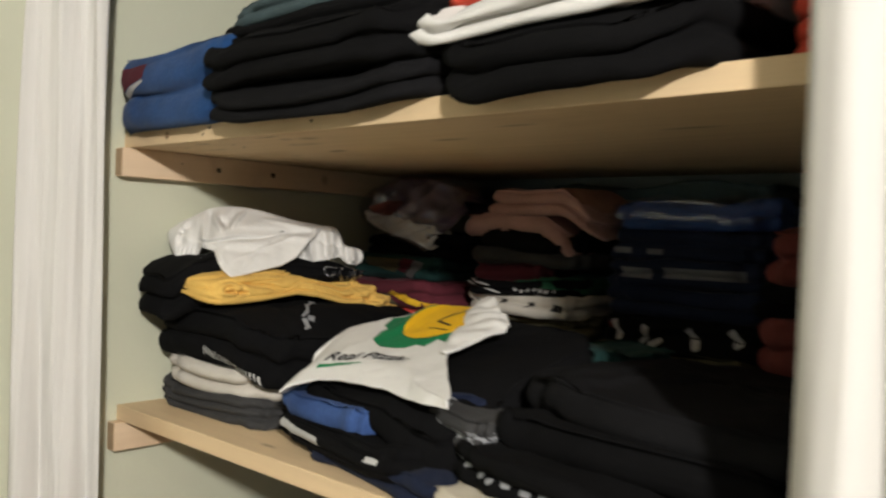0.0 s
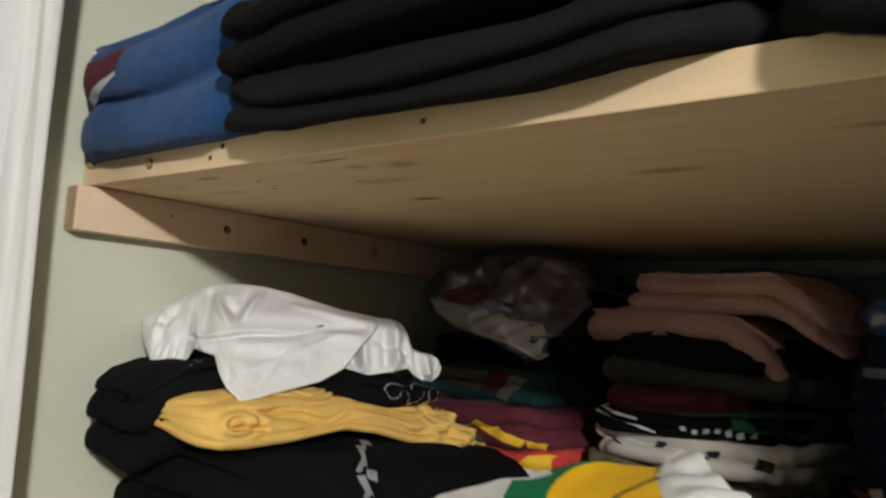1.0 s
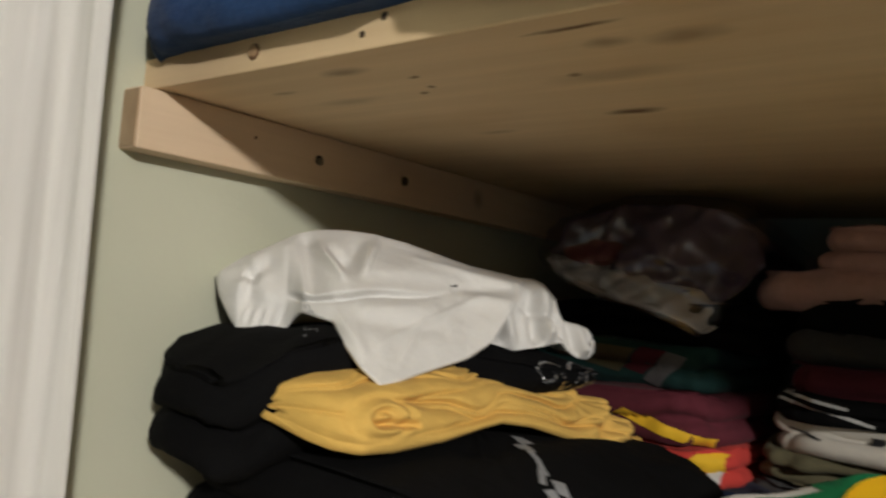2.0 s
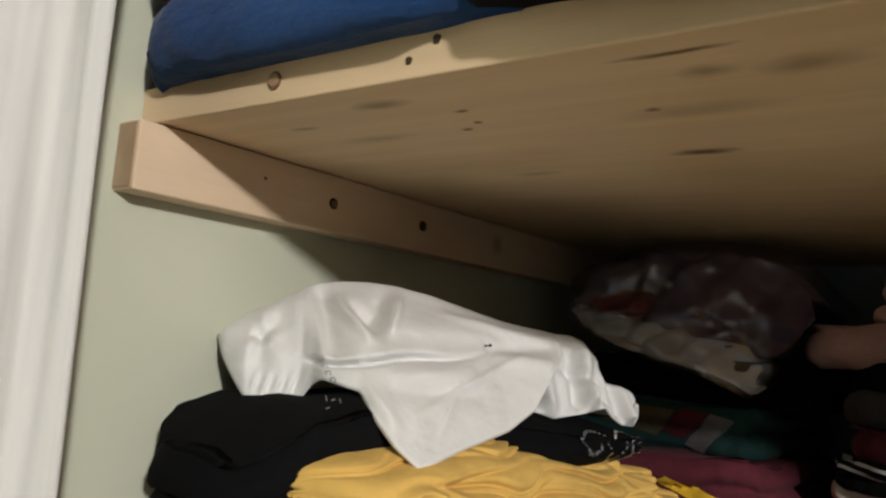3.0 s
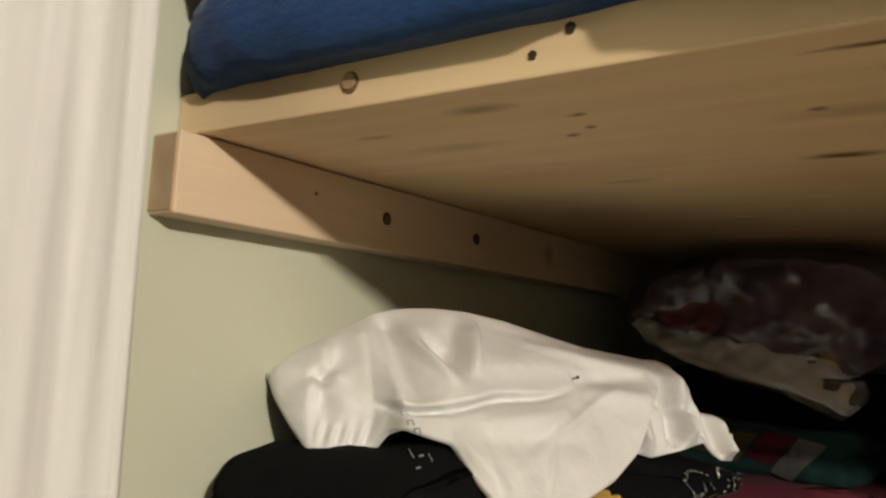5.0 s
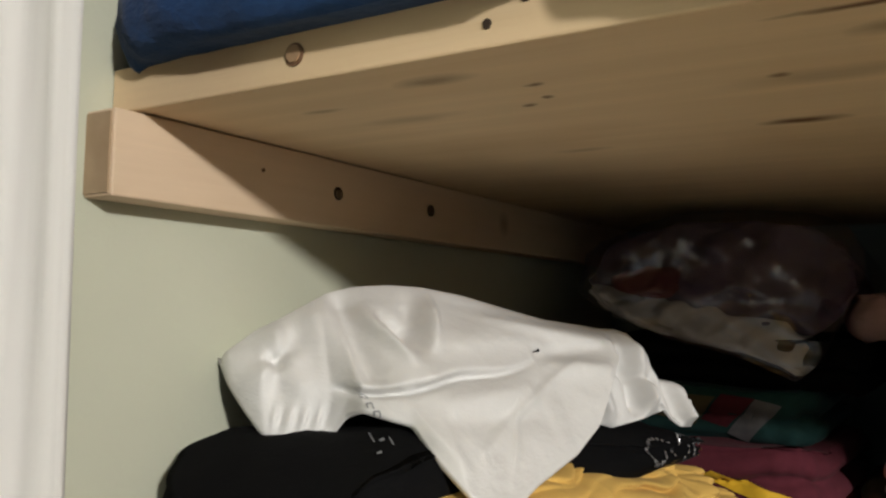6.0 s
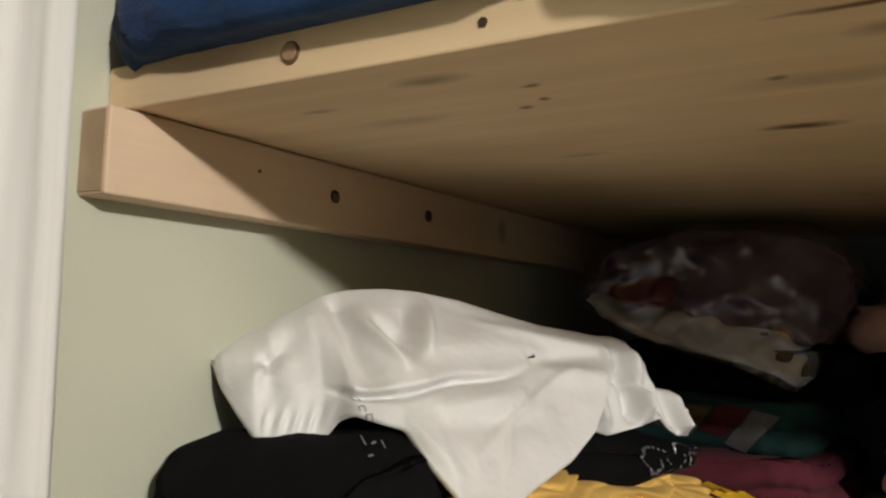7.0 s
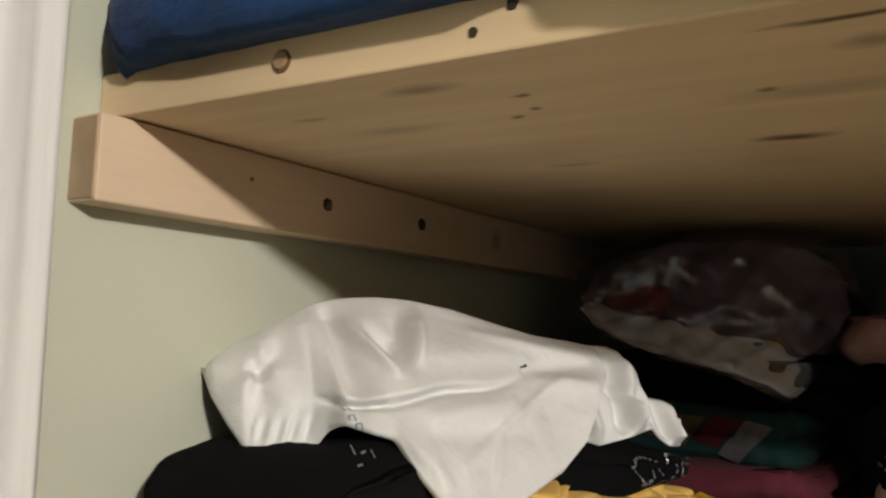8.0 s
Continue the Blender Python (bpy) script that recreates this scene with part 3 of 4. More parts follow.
def draped(name, mat, plan, table, relief, count=150, rows=70, back=0.035, lip=0.006, bulge=0.3, relax=2, thick=0.0016, seed=1, smooth=2, square=1.0):
    """Cloth that hangs over a heap. table: (s, crest height, hem height, how far the hem stands out), from end to end;
    it rises from the hem to the crest, turns over it and goes down behind. relief(s, z, f): folds, outwards."""
    tab = np.array(table)
    ss = np.linspace(tab[0, 0], tab[-1, 0], count)
    top, low, front = (np.interp(ss, tab[:, 0], tab[:, k]) for k in (1, 2, 3))
    round_ = np.interp(ss, tab[:, 0], tab[:, 4]) if tab.shape[1] > 4 else np.full(count, bulge)
    for _ in range(smooth):
        for line in (top, low, front, round_):
            line[1:-1] = (line[:-2] + 2 * line[1:-1] + line[2:]) / 4
    grid = np.zeros((rows, count, 3))
    o, a, c = (np.array(v) for v in plan)
    turn = int(rows * 0.74)
    for r in range(rows):
        if r < 4:                                           # the folded-under lip of the hem
            f, w, z = 0.0, front - lip * (1 - r / 4) ** 1.4, low + 0.35 * lip * math.sin(math.pi * r / 4) * -1 + 0.25 * lip * (1 - r / 4)
            push = 0.0
        elif r <= turn:
            f = (r - 4) / (turn - 4)
            q = f * math.pi / 2
            z = low + (top - low) * ((1 - round_) * f + round_ * math.sin(q))
            w = front * ((1 - round_) * (1 - f) + round_ * max(0.0, math.cos(q)) ** square)
            push = min(1.0, f * 8, (1.02 - f) * 5)
        else:
            f = (r - turn) / (rows - 1 - turn)
            z = top - (0.3 * f + 0.7 * f * f) * np.minimum(top - low, 0.06) * 0.9
            w = -back * math.sin(f * math.pi / 2) + 0.0 * front
            f, push = 1.0, 0.0
        d = relief(ss, z + 0.0 * ss, f) * push
        fine = np.array([0.0011 * nz(p * 60, q2 * 60, 0, seed) + 0.0040 * (0.25 - abs(nz(p * 20 + q2 * 9, q2 * 24, 3, seed))) + 0.0016 * nz(p * 34, q2 * 30, 6, seed) for p, q2 in zip(ss, z + 0.0 * ss)])
        w = w + d + fine * max(push, 0.2)
        grid[r, :, :2] = o + ss[:, None] * a + w[:, None] * c
        grid[r, :, 2] = z + 0.25 * d
    for _ in range(relax):
        grid[1:-1, 1:-1] = (4 * grid[1:-1, 1:-1] + grid[:-2, 1:-1] + grid[2:, 1:-1] + grid[1:-1, :-2] + grid[1:-1, 2:]) / 8
    bm = bmesh.new()
    net = [[bm.verts.new(p) for p in line] for line in grid]
    for r0, r1 in zip(net, net[1:]):
        for k in range(count - 1):
            bm.faces.new((r0[k], r0[k + 1], r1[k + 1], r1[k]))
    ob = mesh_object(name, bm, mat, True)
    solid = ob.modifiers.new("thickness", "SOLIDIFY")
    solid.thickness, solid.offset = thick, -1.0
    return ob


def facing(bm, plan):
    """Moves a flat drawing from the (s, z) plane to stand before a draped cloth."""
    (ox, oy), (ax, ay), (cx, cy) = plan
    for v in bm.verts:
        k, z = v.co.x, v.co.z
        v.co = (ox + k * ax + 0.25 * cx, oy + k * ay + 0.25 * cy, z)
    return bm


def shirt_folds(s, z, f):
    d = ridge(s, z, (0.041, 1.424), (0.046, 1.376), -0.0075, 0.006, 0.007)            # valley beside the rolled end
    d = d + ridge(s, z, (0.026, 1.412), (0.031, 1.366), 0.0035, 0.007, 0.009)
    d = d + ridge(s, z, (0.051, 1.404), (0.064, 1.386), 0.0065, 0.0035, 0.006)
    d = d + ridge(s, z, (0.060, 1.402), (0.073, 1.391), -0.0070, 0.005, 0.005)
    d = d + ridge(s, z, (0.093, 1.414), (0.082, 1.393), 0.0062, 0.006, 0.0035)
    d = d + ridge(s, z, (0.080, 1.413), (0.072, 1.396), -0.0045, 0.006, 0.005)
    d = d + ridge(s, z, (0.082, 1.392), (0.150, 1.394), 0.0035, 0.006, 0.009)
    d = d + ridge(s, z, (0.110, 1.414), (0.205, 1.398), -0.0030, 0.005, 0.006)
    d = d + ridge(s, z, (0.125, 1.404), (0.205, 1.391), 0.0035, 0.004, 0.006)
    d = d + ridge(s, z, (0.150, 1.384), (0.195, 1.388), -0.0030, 0.004, 0.004)
    d = d + ridge(s, z, (0.160, 1.379), (0.188, 1.378), 0.0040, 0.006, 0.004)
    d = d + ridge(s, z, (0.080, 1.366), (0.130, 1.369), 0.0038, 0.006, 0.005)         # slack under the folded hem
    d = d + ridge(s, z, (0.076, 1.358), (0.135, 1.356), -0.0022, 0.005, 0.006)
    d = d + ridge(s, z, (0.172, 1.381), (0.088, 1.346), 0.0016, 0.0016, 0.0030)       # pressed creases
    d = d + ridge(s, z, (0.120, 1.362), (0.100, 1.333), 0.0012, 0.0016, 0.0030)
    d = d + ridge(s, z, (0.052, 1.366), (0.075, 1.340), 0.0022, 0.004, 0.005)
    line = 1.3702 + (s - 0.038) * 0.105 + 0.0012 * np.sin(s * 90)                     # the hem that crosses the front, fading out
    strong = np.clip((s - 0.030) / 0.008, 0, 1) * np.clip((0.148 - s) / 0.06, 0, 1)
    d = 1.5 * d + strong * (0.0065 / (1 + np.exp(-(z - line) / 0.0006)) * np.exp(-np.maximum(0, z - line) / 0.020) - 0.0090 * np.exp(-((z - line + 0.0014) / 0.0014) ** 2))
    px, pz = s - 0.006, z - 1.3815                                                    # the pinch at the rolled end
    r = np.sqrt(px ** 2 + pz ** 2) + 1e-6
    ang = np.arctan2(pz, px)
    d = d - 0.0100 * np.exp(-(r / 0.0042) ** 2) + 0.0030 * (np.cos(3 * ang + 60 * r + 0.8) + 0.5 * np.cos(5 * ang - 90 * r)) * np.exp(-((r - 0.014) / 0.010) ** 2)
    d = d + 0.0022 * np.sin((s - 0.3 * z) * 900) * np.exp(-((z - 1.352) / 0.006) ** 2) * (s < 0.034) * (s > 0.002)
    return d


SHIRT_TABLE = ((-0.0195, 1.3785, 1.3770, 0.000, 0.9), (-0.017, 1.3840, 1.3690, 0.014, 0.9), (-0.009, 1.3900, 1.3560, 0.032, 0.85), (-0.002, 1.3955, 1.3465, 0.046, 0.8), (0.010, 1.4015, 1.3440, 0.053, 0.7),
               (0.022, 1.4085, 1.3430, 0.056, 0.6), (0.030, 1.4130, 1.3455, 0.058, 0.5), (0.036, 1.4165, 1.3570, 0.066, 0.4), (0.040, 1.4180, 1.3615, 0.082, 0.25), (0.050, 1.4205, 1.3590, 0.094, 0.2),
               (0.059, 1.4215, 1.3570, 0.101, 0.2), (0.065, 1.4220, 1.3440, 0.119, 0.2), (0.073, 1.4225, 1.3330, 0.135, 0.2), (0.086, 1.4220, 1.3225, 0.140, 0.2), (0.094, 1.4215, 1.3235, 0.134, 0.2),
               (0.119, 1.4175, 1.3300, 0.110, 0.25), (0.152, 1.4090, 1.3385, 0.086, 0.3), (0.173, 1.4040, 1.3500, 0.071, 0.3), (0.188, 1.4020, 1.3700, 0.058, 0.35), (0.200, 1.4005, 1.3830, 0.045, 0.4), (0.212, 1.3985, 1.3950, 0.010, 0.4))
white_shirt = draped("crumpled_shirt", WHITE, SHIRT, SHIRT_TABLE, shirt_folds, 300, 140, 0.042, 0.010, relax=1, seed=31)
tagged(white_shirt, "crumpled white cotton shirt thrown over the stack", "clothes", "folded clothes")


def tail_folds(s, z, f):
    low = 1 - f
    d = 0.0085 * np.sin((s - 0.192) * 2 * math.pi / 0.030 + 0.6 * f) * low + 0.005 * np.sin((s - 0.19) * 2 * math.pi / 0.017 + 2.0 * f) * (0.3 + 0.7 * low)
    d = d + ridge(s, z, (0.205, 1.392), (0.238, 1.382), 0.0045, 0.004, 0.005) + ridge(s, z, (0.236, 1.372), (0.268, 1.358), 0.004, 0.004, 0.004)
    return d + ridge(s, z, (0.208, 1.376), (0.238, 1.367), -0.009, 0.004, 0.005)


TAIL_TABLE = ((0.170, 1.3980, 1.3500, 0.040), (0.190, 1.3985, 1.3455, 0.038), (0.199, 1.3990, 1.3430, 0.039), (0.223, 1.3985, 1.3475, 0.036), (0.233, 1.3955, 1.3500, 0.033), (0.240, 1.3860, 1.3515, 0.031),
              (0.246, 1.3700, 1.3450, 0.030), (0.254, 1.3665, 1.3405, 0.028), (0.266, 1.3650, 1.3395, 0.022), (0.273, 1.3620, 1.3460, 0.014), (0.276, 1.3570, 1.3540, 0.006))
tail = draped("sleeve_end", WHITE, SHIRT, TAIL_TABLE, tail_folds, 150, 90, 0.022, 0.005, 0.6, 1, seed=34)
tail.parent = white_shirt
tagged(tail, "white sleeve end with a fluted hem")
room = (-0.788, 0.615, 0)
onto(white_shirt, facing(bars([(0.1500, 1.3862, 0.0065, 0.0009, 8), (0.1518, 1.3866, 0.0022, 0.0017, 30)], "xz"), SHIRT), PRINT_DARK, "label", "small dark label", room, 0.0)
squares = []
for cs, cz in ((0.0415, 1.3672), (0.0430, 1.3632), (0.0455, 1.3600)):
    squares += [(cs - 0.0011, cz, 0.0005, 0.0022, 10), (cs + 0.0011, cz, 0.0005, 0.0022, 10), (cs, cz + 0.0011, 0.0022, 0.0005, 10)]
onto(white_shirt, facing(bars(squares, "xz"), SHIRT), PRINT_GREY, "neck_lettering", "grey lettering round the neck", room, 0.0)
jersey_marks = facing(bars([(0.034 + 0.0034 * (k % 3), 1.3530 - 0.0036 * (k // 3), 0.0022, 0.0005, 20 + 70 * (k % 2)) for k in range(7)], "xz"), SHIRT)
jersey_marks.transform(pose(0.084, 0.162, LOW + 0.152, 0, 0, -3.0).inverted())
onto(roll, jersey_marks, PRINT_GREY, "lettering", "small grey lettering", room, 0.0)


# the mustard shirt under it, twisted into long soft folds
YELLOW_PLAN = ((0.112, 0.0), (0.0, 1.0), (1.0, 0.0))


def yellow_folds(s, z, f):
    warp = 0.09 * np.sin(s * 26 + 0.6) + 0.06 * np.sin(s * 61 + 2.0) + 0.03 * np.sin(s * 113)
    d = 0.004 * np.sin(s * 21 + 0.8)
    for level, deep, slant in ((0.12, 0.009, 0.5), (0.24, 0.006, -0.6), (0.36, 0.010, 0.3), (0.47, 0.006, 0.9), (0.60, 0.009, -0.3), (0.74, 0.006, 0.4), (0.88, 0.005, 0.2)):
        g = f - level - warp * (0.7 + 0.5 * math.sin(level * 37)) - slant * (s - 0.17)
        d = d - deep * np.exp(-np.abs(g) / np.where(g > 0, 0.022, 0.05)) * (0.65 + 0.35 * np.sin(s * 47 + level * 60))
    r = np.sqrt((0.6 * (s - 0.056)) ** 2 + (1.2 * (z - 1.3050 - 0.1 * (s - 0.056))) ** 2)                         # the curled end of the twist
    near = np.exp(-(r / 0.016) ** 4)
    d = d * (1 - near) + near * (0.004 + 0.0026 * np.cos(r * 2 * math.pi / 0.0085))
    d = d + ridge(s, z, (0.050, 1.303), (0.082, 1.301), -0.010, 0.0022, 0.0022)
    end = np.clip((s - 0.265) / 0.04, 0, 1)                                           # bunched far end
    return d * (1 - 0.3 * end) + end * (0.007 * np.sin(s * 330 + 9 * f) * f + 0.006 * np.sin(s * 170 - 14 * f))


YELLOW_TABLE = ((0.022, 1.3110, 1.3010, 0.030), (0.025, 1.3190, 1.2940, 0.060), (0.031, 1.3225, 1.2905, 0.076), (0.042, 1.3255, 1.2885, 0.086), (0.064, 1.3290, 1.2885, 0.090), (0.106, 1.3330, 1.2915, 0.092),
                (0.150, 1.3350, 1.2970, 0.091), (0.170, 1.3350, 1.2990, 0.091), (0.207, 1.3310, 1.2940, 0.092), (0.258, 1.3190, 1.2815, 0.096), (0.300, 1.3130, 1.2740, 0.100), (0.330, 1.3050, 1.2665, 0.104),
                (0.352, 1.2920, 1.2620, 0.104), (0.362, 1.2780, 1.2700, 0.092))
yellow = draped("folded_shirt", YELLOW, YELLOW_PLAN, YELLOW_TABLE, yellow_folds, 320, 130, 0.080, 0.016, 1.0, 1, 0.0018, 36, square=0.5)
tagged(yellow, "mustard yellow shirt twisted into soft long folds", "clothes", "folded clothes")


# ---- lower shelf, the stack with the printed shirt, at the front ----
stack((
    ("folded_shirt", NAVY, 0.535, 0.165, LOW - 0.001, 0.30, 0.30, 0.034, -14.0, 2, 41, "navy shirt at the foot of the front stack"),
    ("folded_shirt", BLACK, 0.475, 0.175, LOW + 0.012, 0.30, 0.30, 0.034, -10.0, 2, 42, "black shirt with a white stripe"),
    ("folded_jeans", DENIM, 0.440, 0.165, LOW + 0.036, 0.22, 0.27, 0.034, -10.0, 1, 43, "blue denim folded in the front stack"),
    ("folded_shirt", MAROON, 0.570, 0.190, LOW + 0.036, 0.16, 0.27, 0.030, -16.0, 2, 44, "maroon printed shirt in the front stack"),
    ("folded_shirt", NAVY, 0.500, 0.215, LOW + 0.060, 0.34, 0.26, 0.036, -10.0, 2, 45, "dark navy shirt in the front stack"),
))


def slope(p):
    """The back of the shirt rises over what lies below it; the near right corner hangs."""
    p.z += 0.30 * (p.y + 0.11)
    p.z -= 1.4 * max(0.0, p.x - 0.05) * max(0.0, -p.y - 0.03) * 4.0
    p.z -= 0.9 * max(0.0, -p.x - 0.10) * max(0.0, 0.05 - p.y) * 4.0
    return p


garment("folded_sweater", BLACK, 0.490, 0.165, LOW + 0.052, 0.33, 0.26, 0.040, -9.0, layers=1, seed=46, label="black jersey sagging under the printed shirt", exponent=4, bend=slope, sag=0.01)


PRINTED = Matrix(((0.959, -0.278, -0.060, 0.389), (0.247, 0.917, -0.312, 0.066), (0.142, 0.284, 0.948, 1.231), (0, 0, 0, 1)))      # lies aslant on the front stack, tipped towards the room


def laid(name, mat, across, near, far, relief, place, thick=0.003, count=110, rows=90, seed=1):
    """Cloth laid on a slope: between the lines near(p) and far(p), with folds from relief(p, q)."""
    bm = bmesh.new()
    net = []
    for r in range(rows):
        v = r / (rows - 1)
        line = []
        for k in range(count):
            p = across[0] + (across[1] - across[0]) * k / (count - 1)
            a, b = np.interp(p, [x for x, _ in near], [y for _, y in near]), np.interp(p, [x for x, _ in far], [y for _, y in far])
            q = a + (b - a) * v
            line.append(bm.verts.new((p + 0.002 * nz(q * 40, 3, 0, seed), q + 0.002 * nz(p * 40, 0, 0, seed), relief(p, q, v) + 0.0022 * nz(p * 24, q * 24, 0, seed) + 0.0008 * nz(p * 70, q * 70, 0, seed))))
        net.append(line)
    for r0, r1 in zip(net, net[1:]):
        for k in range(count - 1):
            bm.faces.new((r0[k], r0[k + 1], r1[k + 1], r1[k]))
    for _ in range(3):
        bmesh.ops.smooth_vert(bm, verts=bm.verts[:], factor=0.5, use_axis_x=True, use_axis_y=True, use_axis_z=True)
    ob = mesh_object(name, bm, mat, True)
    ob.matrix_world = place
    solid = ob.modifiers.new("thickness", "SOLIDIFY")
    solid.thickness, solid.offset = thick, -1.0
    return ob


def print_relief(p, q, v):
    d = 0.0030 * math.sin(p * 38 + q * 30) * min(1.0, v * 4) + 0.004 * math.exp(-((p - 0.0 - 0.4 * q) / 0.014) ** 2) * v
    d -= 0.022 * max(0.0, (-0.020 - p) / 0.035) ** 1.5 * (1.2 - v)                     # the near end hangs down
    d -= 0.014 * max(0.0, 0.16 - v) / 0.16 * (0.4 + 2.0 * max(0.0, p))                 # so does the front edge
    return d - 0.012 * max(0.0, v - 0.93) / 0.07 * (p < 0.12)


pizza = laid("printed_shirt", WHITE, (-0.055, 0.214), ((-0.055, 0.020), (-0.046, -0.030), (-0.034, -0.056), (-0.016, -0.046), (0.010, -0.034), (0.044, -0.036), (0.116, -0.061), (0.184, -0.099), (0.214, -0.108)),
             ((-0.055, 0.055), (-0.041, 0.138), (-0.002, 0.176), (0.126, 0.194), (0.146, 0.130), (0.160, 0.012), (0.190, -0.050), (0.214, -0.096)), print_relief, PRINTED, seed=9, count=150)
tagged(pizza, "white shirt with a green and yellow sun print", "clothes", "folded clothes")
burst = []
for k in range(38):
    a = 2 * math.pi * k / 38
    r = (0.098 if k % 2 else 0.078) + 0.007 * math.sin(k * 2.3)
    burst.append((0.110 + r * math.cos(a), 0.124 + 0.92 * r * math.sin(a)))
onto(pizza, outline(burst), PRINT_GREEN, "sun_burst", "green jagged sun burst")
onto(pizza, outline([(0.114 + 0.061 * math.cos(2 * math.pi * k / 40), 0.120 + 0.059 * math.sin(2 * math.pi * k / 40)) for k in range(40)]), PRINT_YELLOW, "sun", "yellow sun disc", lift=0.0022)
onto(pizza, bars([(0.119, 0.126, 0.047, 0.0032, 56), (0.1195, 0.0955, 0.034, 0.0032, -38), (0.110, 0.084, 0.020, 0.0018, -25), (0.128, 0.074, 0.016, 0.0018, -25)]), PRINT_DARK, "sun_strokes", "thin dark strokes", lift=0.0034)
onto(pizza, lettering("Real Pizza..", 0.0270, Matrix.Translation((-0.003, 0.002, 0))), PRINT_DARK, "lettering", "dark handwritten lettering", lift=0.0012, cuts=0.008)
onto(pizza, outline(((-0.004, -0.007), (0.024, -0.004), (0.060, -0.009), (0.060, -0.010), (0.024, -0.009), (-0.004, -0.014))), PRINT_GREEN, "underline", "green brush stroke", lift=0.0012)


def sleeve_relief(p, q, v):
    side = (p - 0.126) / 0.092
    d = 0.007 * math.sin(math.pi * min(1.0, max(0.0, side))) ** 0.6 * (0.55 + 0.45 * math.sin(math.pi * min(1.0, v * 1.1)))
    d += (0.004 * math.sin(q * 95 + p * 60) + 0.003 * math.sin(q * 190 - p * 40)) * min(1.0, 4 * side * (1 - side)) * v
    return d - 0.026 * max(0.0, side - 0.75) + 0.002


sleeve = laid("sleeve", WHITE, (0.126, 0.210), ((0.126, 0.150), (0.140, 0.090), (0.156, 0.004), (0.166, 0.002), (0.180, 0.022), (0.200, 0.052), (0.210, 0.072)),
              ((0.126, 0.184), (0.140, 0.192), (0.155, 0.176), (0.180, 0.136), (0.210, 0.090)), sleeve_relief, PRINTED, seed=48, count=80)
sleeve.parent = pizza
sleeve.matrix_parent_inverse = PRINTED.inverted()
tagged(sleeve, "bunched white sleeve folded over the print")
stripe_shirt = garment("folded_shirt", BLACK, 0.480, 0.160, LOW + 0.022, 0.29, 0.30, 0.020, -11.0, layers=1, seed=49, label="black shirt with broad white stripes at the fold")
for mark in ((-0.060, 0.009, 0.10, 0.009, -2), (0.095, 0.010, 0.020, 0.004, 0)):
    onto(stripe_shirt, bars([mark], "xz"), PRINT_WHITE, "stripe", "broad white stripe", (0, 1, 0), 0.4)

# ---- lower shelf, dark stack at the front, beside the printed shirt ----
stack((
    ("folded_shirt", CREAM, 0.775, 0.145, LOW - 0.001, 0.34, 0.34, 0.030, -8.0, 2, 51, "cream shirt under the dark stack"),
    ("folded_shirt", BLACK, 0.800, 0.165, LOW + 0.026, 0.36, 0.32, 0.036, -7.0, 2, 52, "black shirt with a silver print"),
    ("folded_shirt", BLACK, 0.815, 0.180, LOW + 0.060, 0.34, 0.31, 0.034, -6.0, 1, 53, "plain black shirt in the dark stack"),
    ("folded_sweater", SOFT_BLACK, 0.835, 0.200, LOW + 0.092, 0.34, 0.29, 0.038, -8.0, 1, 54, "black sweater lying on the dark stack"),
    ("folded_shirt", TEAL, 0.660, 0.285, LOW + 0.090, 0.10, 0.12, 0.050, -20.0, 1, 55, "teal cloth tucked beside the dark stack"),
    ("folded_shirt", CHARCOAL, 0.640, 0.150, LOW + 0.050, 0.10, 0.22, 0.036, -18.0, 2, 56, "charcoal shirt with grey lettering"),
    ("folded_shirt", BLACK, 0.885, 0.495, LOW - 0.001, 0.20, 0.27, 0.122, 2.0, 4, 57, "black shirts under dull red ones"),
    ("folded_shirt", BRICK, 0.885, 0.495, LOW + 0.118, 0.20, 0.27, 0.066, -3.0, 2, 58, "dull red shirt with soft folds"),
    ("folded_shirt", BLACK, 0.885, 0.495, LOW + 0.182, 0.20, 0.27, 0.042, 2.0, 2, 59, "black shirt between red ones"),
    ("folded_shirt", BRICK, 0.885, 0.495, LOW + 0.222, 0.20, 0.27, 0.064, 0.0, 2, 60, "dull red shirt topping the corner stack"),
))
for thing in [o for o in bpy.data.objects if o.get("label") in ("black shirt with a silver print", "charcoal shirt with grey lettering")]:
    wide = thing.dimensions.x * 0.42
    onto(thing, bars([(-wide + 2 * wide * k / 15 + 0.004 * rnd.random(), 0.016 + 0.006 * rnd.random(), 0.006 + 0.008 * rnd.random(), 0.003 + 0.006 * rnd.random(), -20 + 40 * rnd.random()) for k in range(16)], "xz"), PRINT_GREY, "print", "worn silver print", (0, 1, 0), 0.4)
    onto(thing, bars([(-wide + 0.012 + 0.010 * rnd.random(), -0.10 + 0.012 * k, 0.016 * rnd.random() + 0.006, 0.004 + 0.003 * rnd.random(), 30 * rnd.random()) for k in range(12)]), PRINT_GREY, "print", "worn silver print")


# ---- lower shelf, the row of stacks at the back ----
stack((
    ("folded_shirt", BLACK, 0.175, 0.520, LOW - 0.001, 0.25, 0.24, 0.060, 0.0, 2, 61, "black shirt low at the back"),
    ("folded_shirt", NAVY, 0.175, 0.520, LOW + 0.056, 0.25, 0.24, 0.058, 0.0, 2, 62, "navy shirt low at the back"),
))
patched = garment("folded_shirt", RED, 0.172, 0.500, LOW + 0.112, 0.20, 0.25, 0.036, 2.0, layers=2, seed=63, label="red and yellow patched shirt in the back stack")
onto(patched, outline([(0.03, 0.004), (0.092, 0.004), (0.092, 0.016), (0.06, 0.022)], "xz"), PRINT_WHITE, "white_patch", "off-white patch", (0, 1, 0), 0.4)
